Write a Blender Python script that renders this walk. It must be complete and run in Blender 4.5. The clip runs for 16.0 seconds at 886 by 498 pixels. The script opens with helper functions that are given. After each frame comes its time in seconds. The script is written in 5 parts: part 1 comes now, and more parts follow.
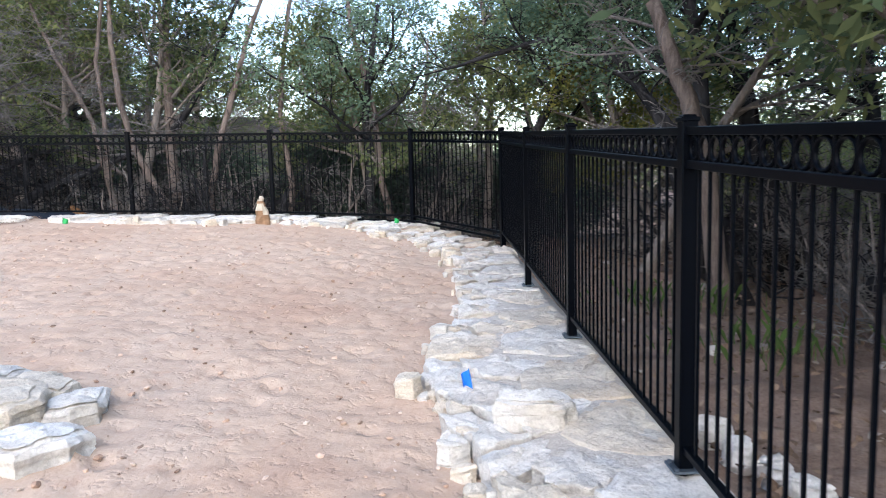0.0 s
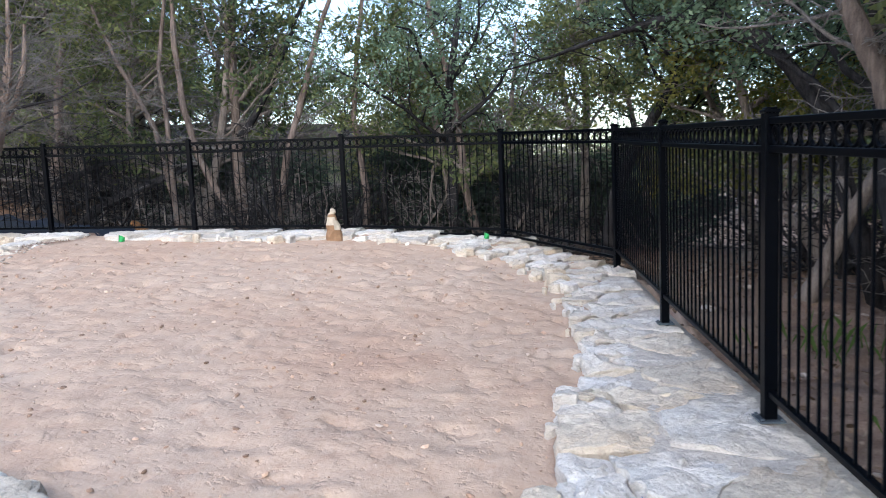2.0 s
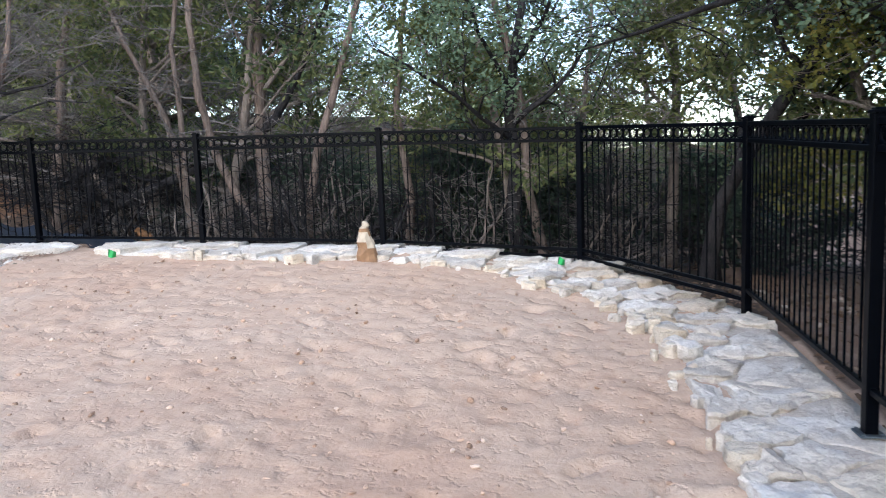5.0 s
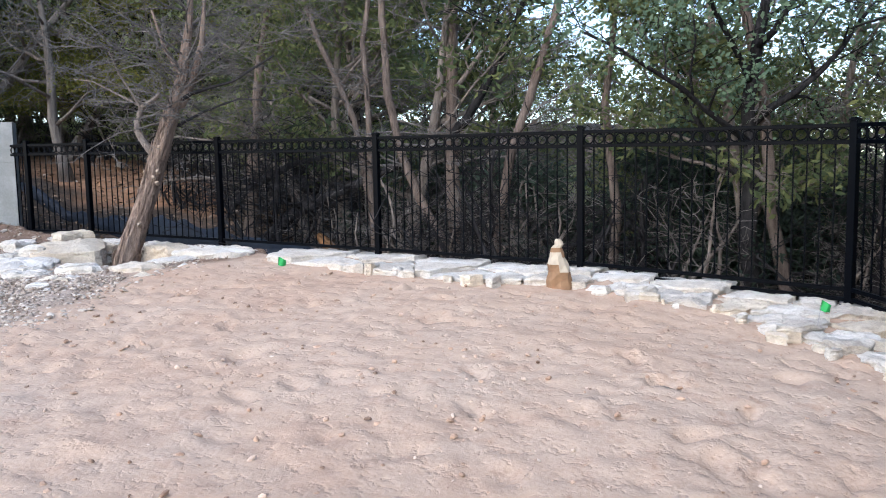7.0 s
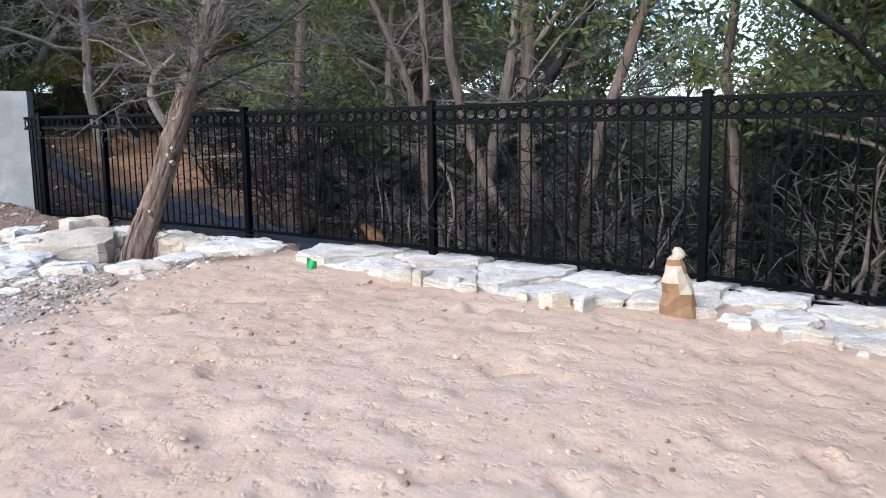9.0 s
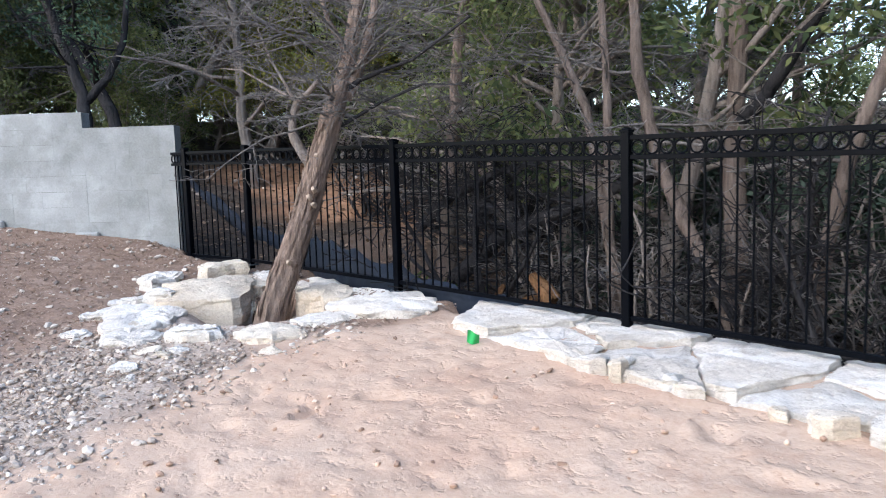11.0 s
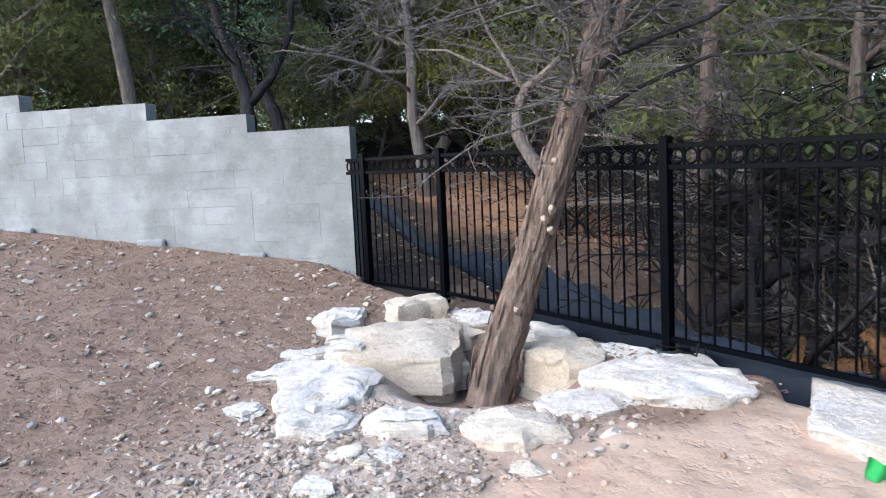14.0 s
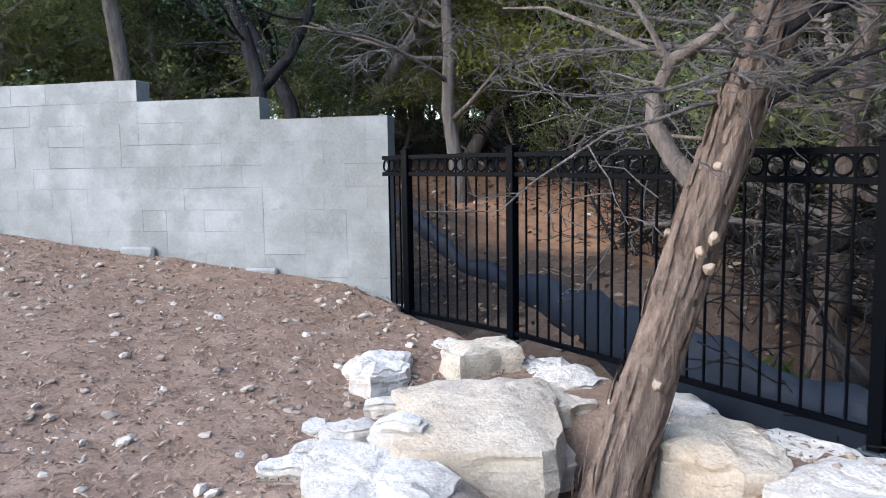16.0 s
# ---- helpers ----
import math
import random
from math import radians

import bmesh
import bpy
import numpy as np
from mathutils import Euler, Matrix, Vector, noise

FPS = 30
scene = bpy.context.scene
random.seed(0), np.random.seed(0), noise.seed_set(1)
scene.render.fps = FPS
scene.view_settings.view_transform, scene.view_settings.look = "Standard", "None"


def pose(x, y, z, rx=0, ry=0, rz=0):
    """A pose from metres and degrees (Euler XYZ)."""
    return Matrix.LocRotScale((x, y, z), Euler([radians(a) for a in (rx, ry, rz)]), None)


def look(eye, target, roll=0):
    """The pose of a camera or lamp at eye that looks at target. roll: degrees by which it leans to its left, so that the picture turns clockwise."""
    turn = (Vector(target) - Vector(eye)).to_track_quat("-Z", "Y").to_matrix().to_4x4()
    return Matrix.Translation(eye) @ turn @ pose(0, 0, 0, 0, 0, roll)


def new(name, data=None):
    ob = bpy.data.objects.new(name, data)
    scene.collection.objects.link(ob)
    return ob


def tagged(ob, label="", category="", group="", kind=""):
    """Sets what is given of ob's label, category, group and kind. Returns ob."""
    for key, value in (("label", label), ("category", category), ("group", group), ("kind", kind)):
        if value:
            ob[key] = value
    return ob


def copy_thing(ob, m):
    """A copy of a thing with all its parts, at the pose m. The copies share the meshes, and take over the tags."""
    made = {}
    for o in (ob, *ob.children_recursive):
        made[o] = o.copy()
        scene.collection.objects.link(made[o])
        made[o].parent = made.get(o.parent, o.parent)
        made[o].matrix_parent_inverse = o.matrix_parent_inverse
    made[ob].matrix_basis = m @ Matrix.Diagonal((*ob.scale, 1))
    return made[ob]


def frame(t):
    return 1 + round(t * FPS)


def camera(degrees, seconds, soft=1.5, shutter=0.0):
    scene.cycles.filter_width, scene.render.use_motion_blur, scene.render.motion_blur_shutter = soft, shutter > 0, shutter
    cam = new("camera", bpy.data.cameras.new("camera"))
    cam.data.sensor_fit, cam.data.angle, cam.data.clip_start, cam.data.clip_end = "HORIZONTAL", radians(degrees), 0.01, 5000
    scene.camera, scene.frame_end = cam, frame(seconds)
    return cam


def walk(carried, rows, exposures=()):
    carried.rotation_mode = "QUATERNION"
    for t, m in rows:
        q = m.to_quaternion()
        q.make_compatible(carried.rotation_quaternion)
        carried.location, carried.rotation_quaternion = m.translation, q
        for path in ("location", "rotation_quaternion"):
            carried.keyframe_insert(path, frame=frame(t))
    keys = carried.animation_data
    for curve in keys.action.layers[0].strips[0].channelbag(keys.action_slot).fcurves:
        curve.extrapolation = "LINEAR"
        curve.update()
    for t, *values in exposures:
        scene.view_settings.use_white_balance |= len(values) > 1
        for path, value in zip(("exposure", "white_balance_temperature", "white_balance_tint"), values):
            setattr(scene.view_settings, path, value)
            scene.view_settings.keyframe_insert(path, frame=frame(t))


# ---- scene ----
cam = camera(62.4, 16.0, soft=1.0, shutter=0.3)
PATH = [
    (0, (0.238, -0.146, 1.623), (0.129, 1.837, 1.386), -1.6),
    (0.5, (0.177, 0.223, 1.636), (-0.008, 2.201, 1.402), -1.9),
    (1, (0.056, 0.613, 1.652), (-0.139, 2.59, 1.418), -2.7),
    (1.5, (-0.021, 1.057, 1.658), (-0.274, 3.029, 1.44), -2.6),
    (1.6, (-0.038, 1.097, 1.66), (-0.299, 3.068, 1.45), -2.3),
    (2, (-0.151, 1.417, 1.648), (-0.461, 3.381, 1.43), -2.6),
    (2.5, (-0.29, 1.789, 1.697), (-0.613, 3.75, 1.469), -3.0),
    (3, (-0.332, 2.142, 1.71), (-0.651, 4.103, 1.479), -2.6),
    (3.2, (-0.352, 2.255, 1.722), (-0.669, 4.216, 1.488), -2.4),
    (5.5, (-0.641, 3.945, 1.771), (-1.218, 5.846, 1.547), -1.9),
    (6, (-0.691, 4.315, 1.789), (-1.527, 6.12, 1.585), -1.6),
    (6.5, (-0.836, 4.649, 1.801), (-1.765, 6.407, 1.586), -1.5),
    (7, (-0.989, 4.955, 1.734), (-1.943, 6.702, 1.542), -1.0),
    (7.5, (-1.173, 5.302, 1.724), (-2.18, 7.019, 1.533), -0.8),
    (8, (-1.341, 5.69, 1.737), (-2.409, 7.369, 1.531), -0.9),
    (8.2, (-1.449, 5.86, 1.732), (-2.521, 7.533, 1.504), -1.0),
    (10.3, (-2.483, 7.293, 1.946), (-3.807, 8.772, 1.707), -0.9),
    (10.5, (-2.577, 7.363, 1.962), (-3.952, 8.797, 1.731), -1.2),
    (11, (-2.937, 7.479, 2.01), (-4.356, 8.872, 1.799), -1.7),
    (11.5, (-3.265, 7.63, 1.997), (-4.727, 8.982, 1.804), -1.5),
    (12, (-3.563, 7.793, 2.034), (-5.091, 9.07, 1.842), -1.2),
    (12.5, (-3.943, 7.876, 2.05), (-5.473, 9.148, 1.851), -1.1),
    (13, (-4.24, 7.911, 2.062), (-5.815, 9.127, 1.864), -1.5),
    (13.5, (-4.579, 8.042, 2.12), (-6.211, 9.18, 1.922), -2.1),
    (14, (-4.944, 8.084, 2.136), (-6.6, 9.186, 1.934), -2.6),
    (14.5, (-5.347, 8.175, 2.125), (-7.008, 9.271, 1.932), -2.7),
    (15, (-5.769, 8.291, 2.161), (-7.438, 9.375, 1.961), -2.5),
    (15.5, (-6.146, 8.351, 2.185), (-7.807, 9.447, 1.989), -1.6),
    (16, (-6.509, 8.552, 2.166), (-8.167, 9.653, 1.969), -0.8),
]
walk(cam, [(t, look(eye, target, roll)) for t, eye, target, roll in PATH], [(0.0, 1.82, 6250, 10), (0.5, 1.74, 6250, 10), (2.0, 1.64, 6250, 10), (2.5, 1.56, 6250, 10), (3.0, 1.62, 6250, 10), (6.5, 1.66, 6250, 10), (8.5, 1.74, 6250, 10), (11.0, 1.88, 6250, 10), (16.0, 1.92, 6250, 10)])

# ---- light: open shade under a bright evening sky ----
world = bpy.data.worlds.new("sky")
scene.world = world
world.use_nodes = True
wn = world.node_tree.nodes
sky = wn.new("ShaderNodeTexSky")
sky.sky_type = "NISHITA"
sky.sun_disc = False
sky.sun_elevation = radians(32)
sky.sun_rotation = radians(200)
sky.air_density, sky.dust_density, sky.ozone_density = 1.0, 1.2, 1.5
world.node_tree.links.new(sky.outputs[0], wn["Background"].inputs[0])
wn["Background"].inputs[1].default_value = 0.15

sun_data = bpy.data.lights.new("sun", "SUN")
sun_data.energy, sun_data.angle, sun_data.color = 0.7, radians(30), (1.0, 0.97, 0.93)
sun = new("sun", sun_data)
sun.matrix_world = look((0, 0, 0), (-math.sin(radians(200)) * -1 * 0.8, -math.cos(radians(200)) * 0.8, -0.62))


# ---- small maths ----
def smooth(a, b, v):
    t = min(1.0, max(0.0, (v - a) / (b - a)))
    return t * t * (3 - 2 * t)


def lerp(a, b, t):
    return a + (b - a) * t


def along(points, x):
    """Piecewise linear height over the first coordinate of a list of pairs."""
    if x <= points[0][0]:
        return points[0][1]
    for (a, va), (b, vb) in zip(points, points[1:]):
        if x <= b:
            return lerp(va, vb, (x - a) / (b - a))
    return points[-1][1]


def fbm(x, y, z=0.0, octaves=4):
    return noise.fractal(Vector((x, y, z)), 1.0, 2.0, octaves)


# ---- plan ----
# fence posts: x, y, foot, top, depth of the bottom rail under the post's top
POSTS = [
    (1.47, -1.80, 0.20, 1.62, 1.40), (1.27, 0.55, 0.24, 1.69, 1.40), (1.085, 2.93, 0.28, 1.775, 1.40),
    (0.885, 5.22, 0.308, 1.862, 1.41), (0.713, 7.612, 0.285, 1.952, 1.43), (0.521, 10.0, 0.401, 2.056, 1.43),
    (-0.91, 11.925, 0.602, 2.166, 1.42), (-3.302, 12.105, 0.72, 2.224, 1.37), (-5.70, 12.018, 0.803, 2.26, 1.33),
    (-8.095, 11.94, 0.898, 2.31, 1.32), (-10.492, 11.782, 1.00, 2.366, 1.31), (-11.578, 11.58, 0.965, 2.381, 1.31),
]
# inner edge of the stone border, where it meets the sand
EDGE = [
    (0.85, -2.0), (0.70, 0.5), (0.36, 2.4), (0.24, 2.9), (0.14, 3.45), (-0.07, 4.05), (-0.17, 4.7), (-0.19, 5.2), (-0.06, 5.9), (0.05, 6.8),
    (0.0, 7.5), (-0.12, 8.3), (-0.12, 9.2), (-0.37, 9.8), (-0.93, 10.45), (-1.6, 10.98), (-2.4, 11.2), (-3.25, 11.32),
    (-4.5, 11.1), (-5.6, 11.18), (-6.3, 11.12), (-6.85, 11.45),
]
WALL_START, WALL_DIR, WALL_BACK = Vector((-12.09, 11.70, 0)), Vector((-0.73, -0.683, 0)).normalized(), Vector((-0.683, 0.73, 0)).normalized()


def side_of_fence(x, y):
    """Distance outside the fence line (positive outside)."""
    best, sign = 1e9, 1
    for (ax, ay, *_), (bx, by, *_) in zip(POSTS, POSTS[1:]):
        dx, dy = bx - ax, by - ay
        t = max(0.0, min(1.0, ((x - ax) * dx + (y - ay) * dy) / (dx * dx + dy * dy)))
        px, py = ax + t * dx, ay + t * dy
        d = math.hypot(x - px, y - py)
        if d < best - 1e-9:
            best, sign = d, (1 if (x - px) * dy - (y - py) * dx > 0 else -1)
    return best * sign


def yard(x, y):
    """Height of the graded yard."""
    z = 0.17 + 0.03 * (max(min(y, 7.5), -3.0) - 5.6) + 0.07 * max(y - 7.5, 0) + (-0.075 * x if x > -3 else 0.225 - 0.03 * (max(x, -25) + 3))
    return z + smooth(8.5, 9.5, -x) * max(0.0, 0.13 * (min(-x, 18) - 9.5) + 0.07 * (11.6 - max(y, 4)) - 0.17)


def woods(x, y, d):
    """Height of the ground outside the fence, d metres away from it."""
    left = smooth(6.5, 12.0, -x)
    low = 0.30 - 0.30 * smooth(0, 3, d) - 0.9 * smooth(3, 14, d) + smooth(25, 120, d) * 6.0
    low = lerp(low, 0.05 - 0.12 * smooth(0, 4, d), (1 - smooth(7.0, 10.0, y)) * (1 - smooth(4, 12, d)))
    high = 0.52 + 0.19 * min(d, 14) + 0.05 * max(0.0, d - 14) * (1 if d < 60 else 0) + (2.3 if d >= 60 else 0)
    high += 0.15 * smooth(11.5, 13.0, -x) + 0.38 * smooth(13.0, 15.0, -x)
    return lerp(low, high, left)


def ground_height(x, y):
    d = side_of_fence(x, y)
    wall_s = (Vector((x, y, 0)) - WALL_START).dot(WALL_BACK)
    if x < -11.8 and wall_s > 0.1 and d < 0:
        d = wall_s
    zi = yard(x, y)
    if d < -0.12:
        z = zi
    elif d < 0.25:
        z = lerp(zi, woods(x, y, 0.3), smooth(-0.12, 0.25, d)) - 0.12 * smooth(-0.12, 0.05, d)
    else:
        z = woods(x, y, d)
    return z


def sand_mask(x, y):
    """1 on the raked sand, 0 on the brown gravelly soil."""
    line = along([(0.0, -6.0), (6.5, -6.2), (8.4, -6.8), (9.05, -7.0), (9.4, -7.2), (10.1, -7.62), (10.6, -7.5), (11.5, -7.1), (12.5, -7.0)], y)
    return smooth(-0.25, 0.25, x - line + 0.25 * fbm(x * 2.3, y * 2.3))


# ---- materials ----
def material(name):
    m = bpy.data.materials.new(name)
    m.use_nodes = True
    nt = m.node_tree
    return m, nt, nt.nodes["Principled BSDF"]


def node(nt, kind, **values):
    n = nt.nodes.new(kind)
    for k, v in values.items():
        if k in n.inputs:
            n.inputs[k].default_value = v
    return n


def tex(nt, scale, detail=6.0, rough=0.6, coords="Object", stretch=None):
    tc = nt.nodes.new("ShaderNodeTexCoord")
    out = tc.outputs[coords]
    if stretch:
        mp = nt.nodes.new("ShaderNodeMapping")
        mp.inputs["Scale"].default_value = stretch
        nt.links.new(out, mp.inputs[0])
        out = mp.outputs[0]
    n = node(nt, "ShaderNodeTexNoise", Scale=scale, Detail=detail, Roughness=rough)
    nt.links.new(out, n.inputs["Vector"])
    return n.outputs["Fac"]


def ramp(nt, fac, stops):
    r = nt.nodes.new("ShaderNodeValToRGB")
    els = r.color_ramp.elements
    while len(els) < len(stops):
        els.new(0.5)
    for e, (p, c) in zip(els, stops):
        e.position, e.color = p, (*c, 1)
    nt.links.new(fac, r.inputs[0])
    return r.outputs[0]


def mix(nt, fac, a, b, mode="MIX"):
    n = nt.nodes.new("ShaderNodeMix")
    n.data_type, n.blend_type = "RGBA", mode
    for sock, v in ((n.inputs["Factor"], fac), (n.inputs["A"], a), (n.inputs["B"], b)):
        if isinstance(v, (int, float)):
            sock.default_value = v
        elif isinstance(v, tuple):
            sock.default_value = (*v, 1)
        else:
            nt.links.new(v, sock)
    return n.outputs["Result"]


def bump(nt, bsdf, heights, distance=0.01, strength=0.6):
    last = None
    for h, d, s in heights:
        b = node(nt, "ShaderNodeBump", Strength=s, Distance=d)
        nt.links.new(h, b.inputs["Height"])
        if last:
            nt.links.new(last, b.inputs["Normal"])
        last = b.outputs[0]
    nt.links.new(last, bsdf.inputs["Normal"])


def island(nt):
    return nt.nodes.new("ShaderNodeNewGeometry").outputs["Random Per Island"]


def object_random(nt):
    return nt.nodes.new("ShaderNodeObjectInfo").outputs["Random"]


def make_ground():
    m, nt, b = material("ground")
    at = nt.nodes.new("ShaderNodeVertexColor")
    at.layer_name = "cover"
    sep = nt.nodes.new("ShaderNodeSeparateColor")
    nt.links.new(at.outputs[0], sep.inputs[0])
    big, mid, fine = tex(nt, 0.7, 5), tex(nt, 5, 8, 0.65), tex(nt, 55, 6, 0.7)
    sand = ramp(nt, big, [(0.3, (0.41, 0.248, 0.165)), (0.48, (0.475, 0.335, 0.24)), (0.7, (0.505, 0.39, 0.30))])
    sand = mix(nt, ramp(nt, mid, [(0.34, (0.75, 0.75, 0.75)), (0.46, (0, 0, 0))]), sand, (0.41, 0.262, 0.18))
    sand = mix(nt, ramp(nt, tex(nt, 11, 5, 0.6), [(0.30, (0.6, 0.6, 0.6)), (0.38, (0, 0, 0))]), sand, (0.30, 0.175, 0.115))
    sand = mix(nt, 0.35, sand, ramp(nt, fine, [(0.3, (0.35, 0.25, 0.19)), (0.7, (0.57, 0.455, 0.375))]))
    soil = ramp(nt, mid, [(0.25, (0.15, 0.095, 0.068)), (0.5, (0.28, 0.19, 0.14)), (0.75, (0.42, 0.315, 0.25))])
    soil = mix(nt, 0.5, soil, ramp(nt, fine, [(0.35, (0.11, 0.073, 0.053)), (0.6, (0.27, 0.19, 0.145)), (0.75, (0.50, 0.41, 0.34))]))
    # Leaf litter, its colour darkened for the shade under the trees.
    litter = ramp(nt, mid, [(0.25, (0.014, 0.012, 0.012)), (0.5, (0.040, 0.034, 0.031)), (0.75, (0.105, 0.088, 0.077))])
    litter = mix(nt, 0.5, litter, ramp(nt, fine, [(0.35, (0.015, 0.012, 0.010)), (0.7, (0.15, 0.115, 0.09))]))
    orange = ramp(nt, mid, [(0.3, (0.22, 0.115, 0.066)), (0.7, (0.43, 0.255, 0.16))])
    soil = mix(nt, at.outputs[1], soil, ramp(nt, fine, [(0.3, (0.28, 0.215, 0.17)), (0.55, (0.44, 0.37, 0.31)), (0.75, (0.62, 0.55, 0.48))]))
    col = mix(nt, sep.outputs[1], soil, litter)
    col = mix(nt, sep.outputs[2], col, orange)
    col = mix(nt, sep.outputs[0], col, sand)
    nt.links.new(col, b.inputs["Base Color"])
    b.inputs["Roughness"].default_value = 0.95
    b.inputs["Specular IOR Level"].default_value = 0.05
    dents = ramp(nt, tex(nt, 6.5, 3, 0.55), [(0.26, (0, 0, 0)), (0.50, (1, 1, 1))])
    scuffs = ramp(nt, tex(nt, 13, 4, 0.6), [(0.30, (0, 0, 0)), (0.44, (1, 1, 1))])
    bump(nt, b, [(mid, 0.04, 0.25), (dents, 0.05, 0.14), (scuffs, 0.03, 0.30), (fine, 0.008, 0.5)])
    return m


def make_stone(name, light, warm, dirt, joints=0.0):
    m, nt, b = material(name)
    big, mid, fine = tex(nt, 1.6, 5), tex(nt, 8, 8, 0.7), tex(nt, 60, 6, 0.7)
    layers = tex(nt, 4, 6, 0.7, stretch=(1, 1, 9))
    c = mix(nt, ramp(nt, big, [(0.38, (0, 0, 0)), (0.62, (1, 1, 1))]), light, warm)
    c = mix(nt, ramp(nt, mid, [(0.50, (0, 0, 0)), (0.68, (0.75, 0.75, 0.75))]), c, dirt)
    c = mix(nt, ramp(nt, layers, [(0.30, (0.55, 0.55, 0.55)), (0.44, (0, 0, 0))]), c, dirt)
    crack = tex(nt, 3.2, 7, 0.62)
    c = mix(nt, ramp(nt, crack, [(0.485, (0, 0, 0)), (0.5, (0.3, 0.3, 0.3)), (0.512, (0, 0, 0))]), c, tuple(v * 0.45 for v in dirt))
    vary = ramp(nt, object_random(nt), [(0.0, (0.80, 0.78, 0.75)), (0.5, (0.95, 0.93, 0.90)), (1.0, (1.06, 1.06, 1.06))])
    c = mix(nt, 1.0, c, vary, "MULTIPLY")
    c = mix(nt, 0.22, c, ramp(nt, fine, [(0.35, (0.30, 0.27, 0.24)), (0.6, (0.85, 0.83, 0.8))]))
    nt.links.new(c, b.inputs["Base Color"])
    b.inputs["Roughness"].default_value = 0.9
    b.inputs["Specular IOR Level"].default_value = 0.2
    bump(nt, b, [(layers, 0.04, 0.8), (mid, 0.05, 0.8), (tex(nt, 22, 6, 0.7), 0.015, 0.7), (fine, 0.004, 0.6)])
    return m


def world_tex(nt, scale, detail, rough):
    n = node(nt, "ShaderNodeTexNoise", Scale=scale, Detail=detail, Roughness=rough)
    nt.links.new(nt.nodes.new("ShaderNodeNewGeometry").outputs["Position"], n.inputs["Vector"])
    return n.outputs["Fac"]


def make_concrete():
    m, nt, b = material("parged_block")
    mid, fine = world_tex(nt, 1.5, 7, 0.62), world_tex(nt, 40, 6, 0.7)
    streak = world_tex(nt, 1.7, 6, 0.62)
    c = ramp(nt, mid, [(0.34, (0.175, 0.18, 0.172)), (0.48, (0.255, 0.26, 0.254)), (0.62, (0.335, 0.34, 0.336))])
    c = mix(nt, ramp(nt, streak, [(0.50, (0, 0, 0)), (0.58, (0.6, 0.6, 0.6))]), c, (0.175, 0.178, 0.165))
    c = mix(nt, 0.12, c, ramp(nt, object_random(nt), [(0, (0.17, 0.17, 0.16)), (1, (0.44, 0.44, 0.44))]))
    c = mix(nt, 0.12, c, ramp(nt, fine, [(0.3, (0.24, 0.24, 0.235)), (0.7, (0.72, 0.72, 0.72))]))
    nt.links.new(c, b.inputs["Base Color"])
    b.inputs["Roughness"].default_value = 0.92
    b.inputs["Specular IOR Level"].default_value = 0.2
    bump(nt, b, [(mid, 0.01, 0.4), (fine, 0.004, 0.5)])
    return m


def make_plain(name, color, rough=0.8, metal=0.0, grain=30, amount=0.25, relief=0.003, spec=0.4):
    m, nt, b = material(name)
    n, n2 = tex(nt, grain, 6), tex(nt, grain * 0.13, 4)
    dark, pale = tuple(v * (1 - amount) for v in color), tuple(min(1, v * (1 + amount)) for v in color)
    c = mix(nt, 0.5, ramp(nt, n, [(0.3, dark), (0.7, pale)]), ramp(nt, n2, [(0.3, dark), (0.7, pale)]))
    nt.links.new(c, b.inputs["Base Color"])
    b.inputs["Roughness"].default_value, b.inputs["Metallic"].default_value = rough, metal
    b.inputs["Specular IOR Level"].default_value = spec
    bump(nt, b, [(n, relief, 0.5)])
    return m


def make_bark(name, dark, pale):
    m, nt, b = material(name)
    strips = tex(nt, 22, 8, 0.72, stretch=(1, 1, 0.10))
    patch = tex(nt, 2.2, 5)
    fine = tex(nt, 70, 5, 0.7)
    c = ramp(nt, strips, [(0.32, dark), (0.52, tuple(lerp(a, b2, 0.5) for a, b2 in zip(dark, pale))), (0.70, pale)])
    c = mix(nt, ramp(nt, patch, [(0.45, (0, 0, 0)), (0.65, (0.5, 0.5, 0.5))]), c, tuple(v * 0.9 + 0.03 for v in pale))
    c = mix(nt, 0.2, c, ramp(nt, fine, [(0.3, dark), (0.7, pale)]))
    nt.links.new(c, b.inputs["Base Color"])
    b.inputs["Roughness"].default_value = 0.95
    b.inputs["Specular IOR Level"].default_value = 0.04
    bump(nt, b, [(strips, 0.05, 1.0), (fine, 0.004, 0.5)])
    return m


def make_leaf(name, shades):
    m, nt, b = material(name)
    c = ramp(nt, island(nt), [(i / (len(shades) - 1), s) for i, s in enumerate(shades)])
    c = mix(nt, 0.35, c, ramp(nt, object_random(nt), [(0, tuple(v * 0.6 for v in shades[0])), (1, tuple(v * 1.3 for v in shades[-1]))]))
    nt.links.new(c, b.inputs["Base Color"])
    b.inputs["Roughness"].default_value = 0.75
    b.inputs["Specular IOR Level"].default_value = 0.08
    tr = nt.nodes.new("ShaderNodeBsdfTranslucent")
    nt.links.new(c, tr.inputs[0])
    ms = nt.nodes.new("ShaderNodeMixShader")
    ms.inputs[0].default_value = 0.45
    nt.links.new(b.outputs[0], ms.inputs[1])
    nt.links.new(tr.outputs[0], ms.inputs[2])
    nt.links.new(ms.outputs[0], nt.nodes["Material Output"].inputs["Surface"])
    return m


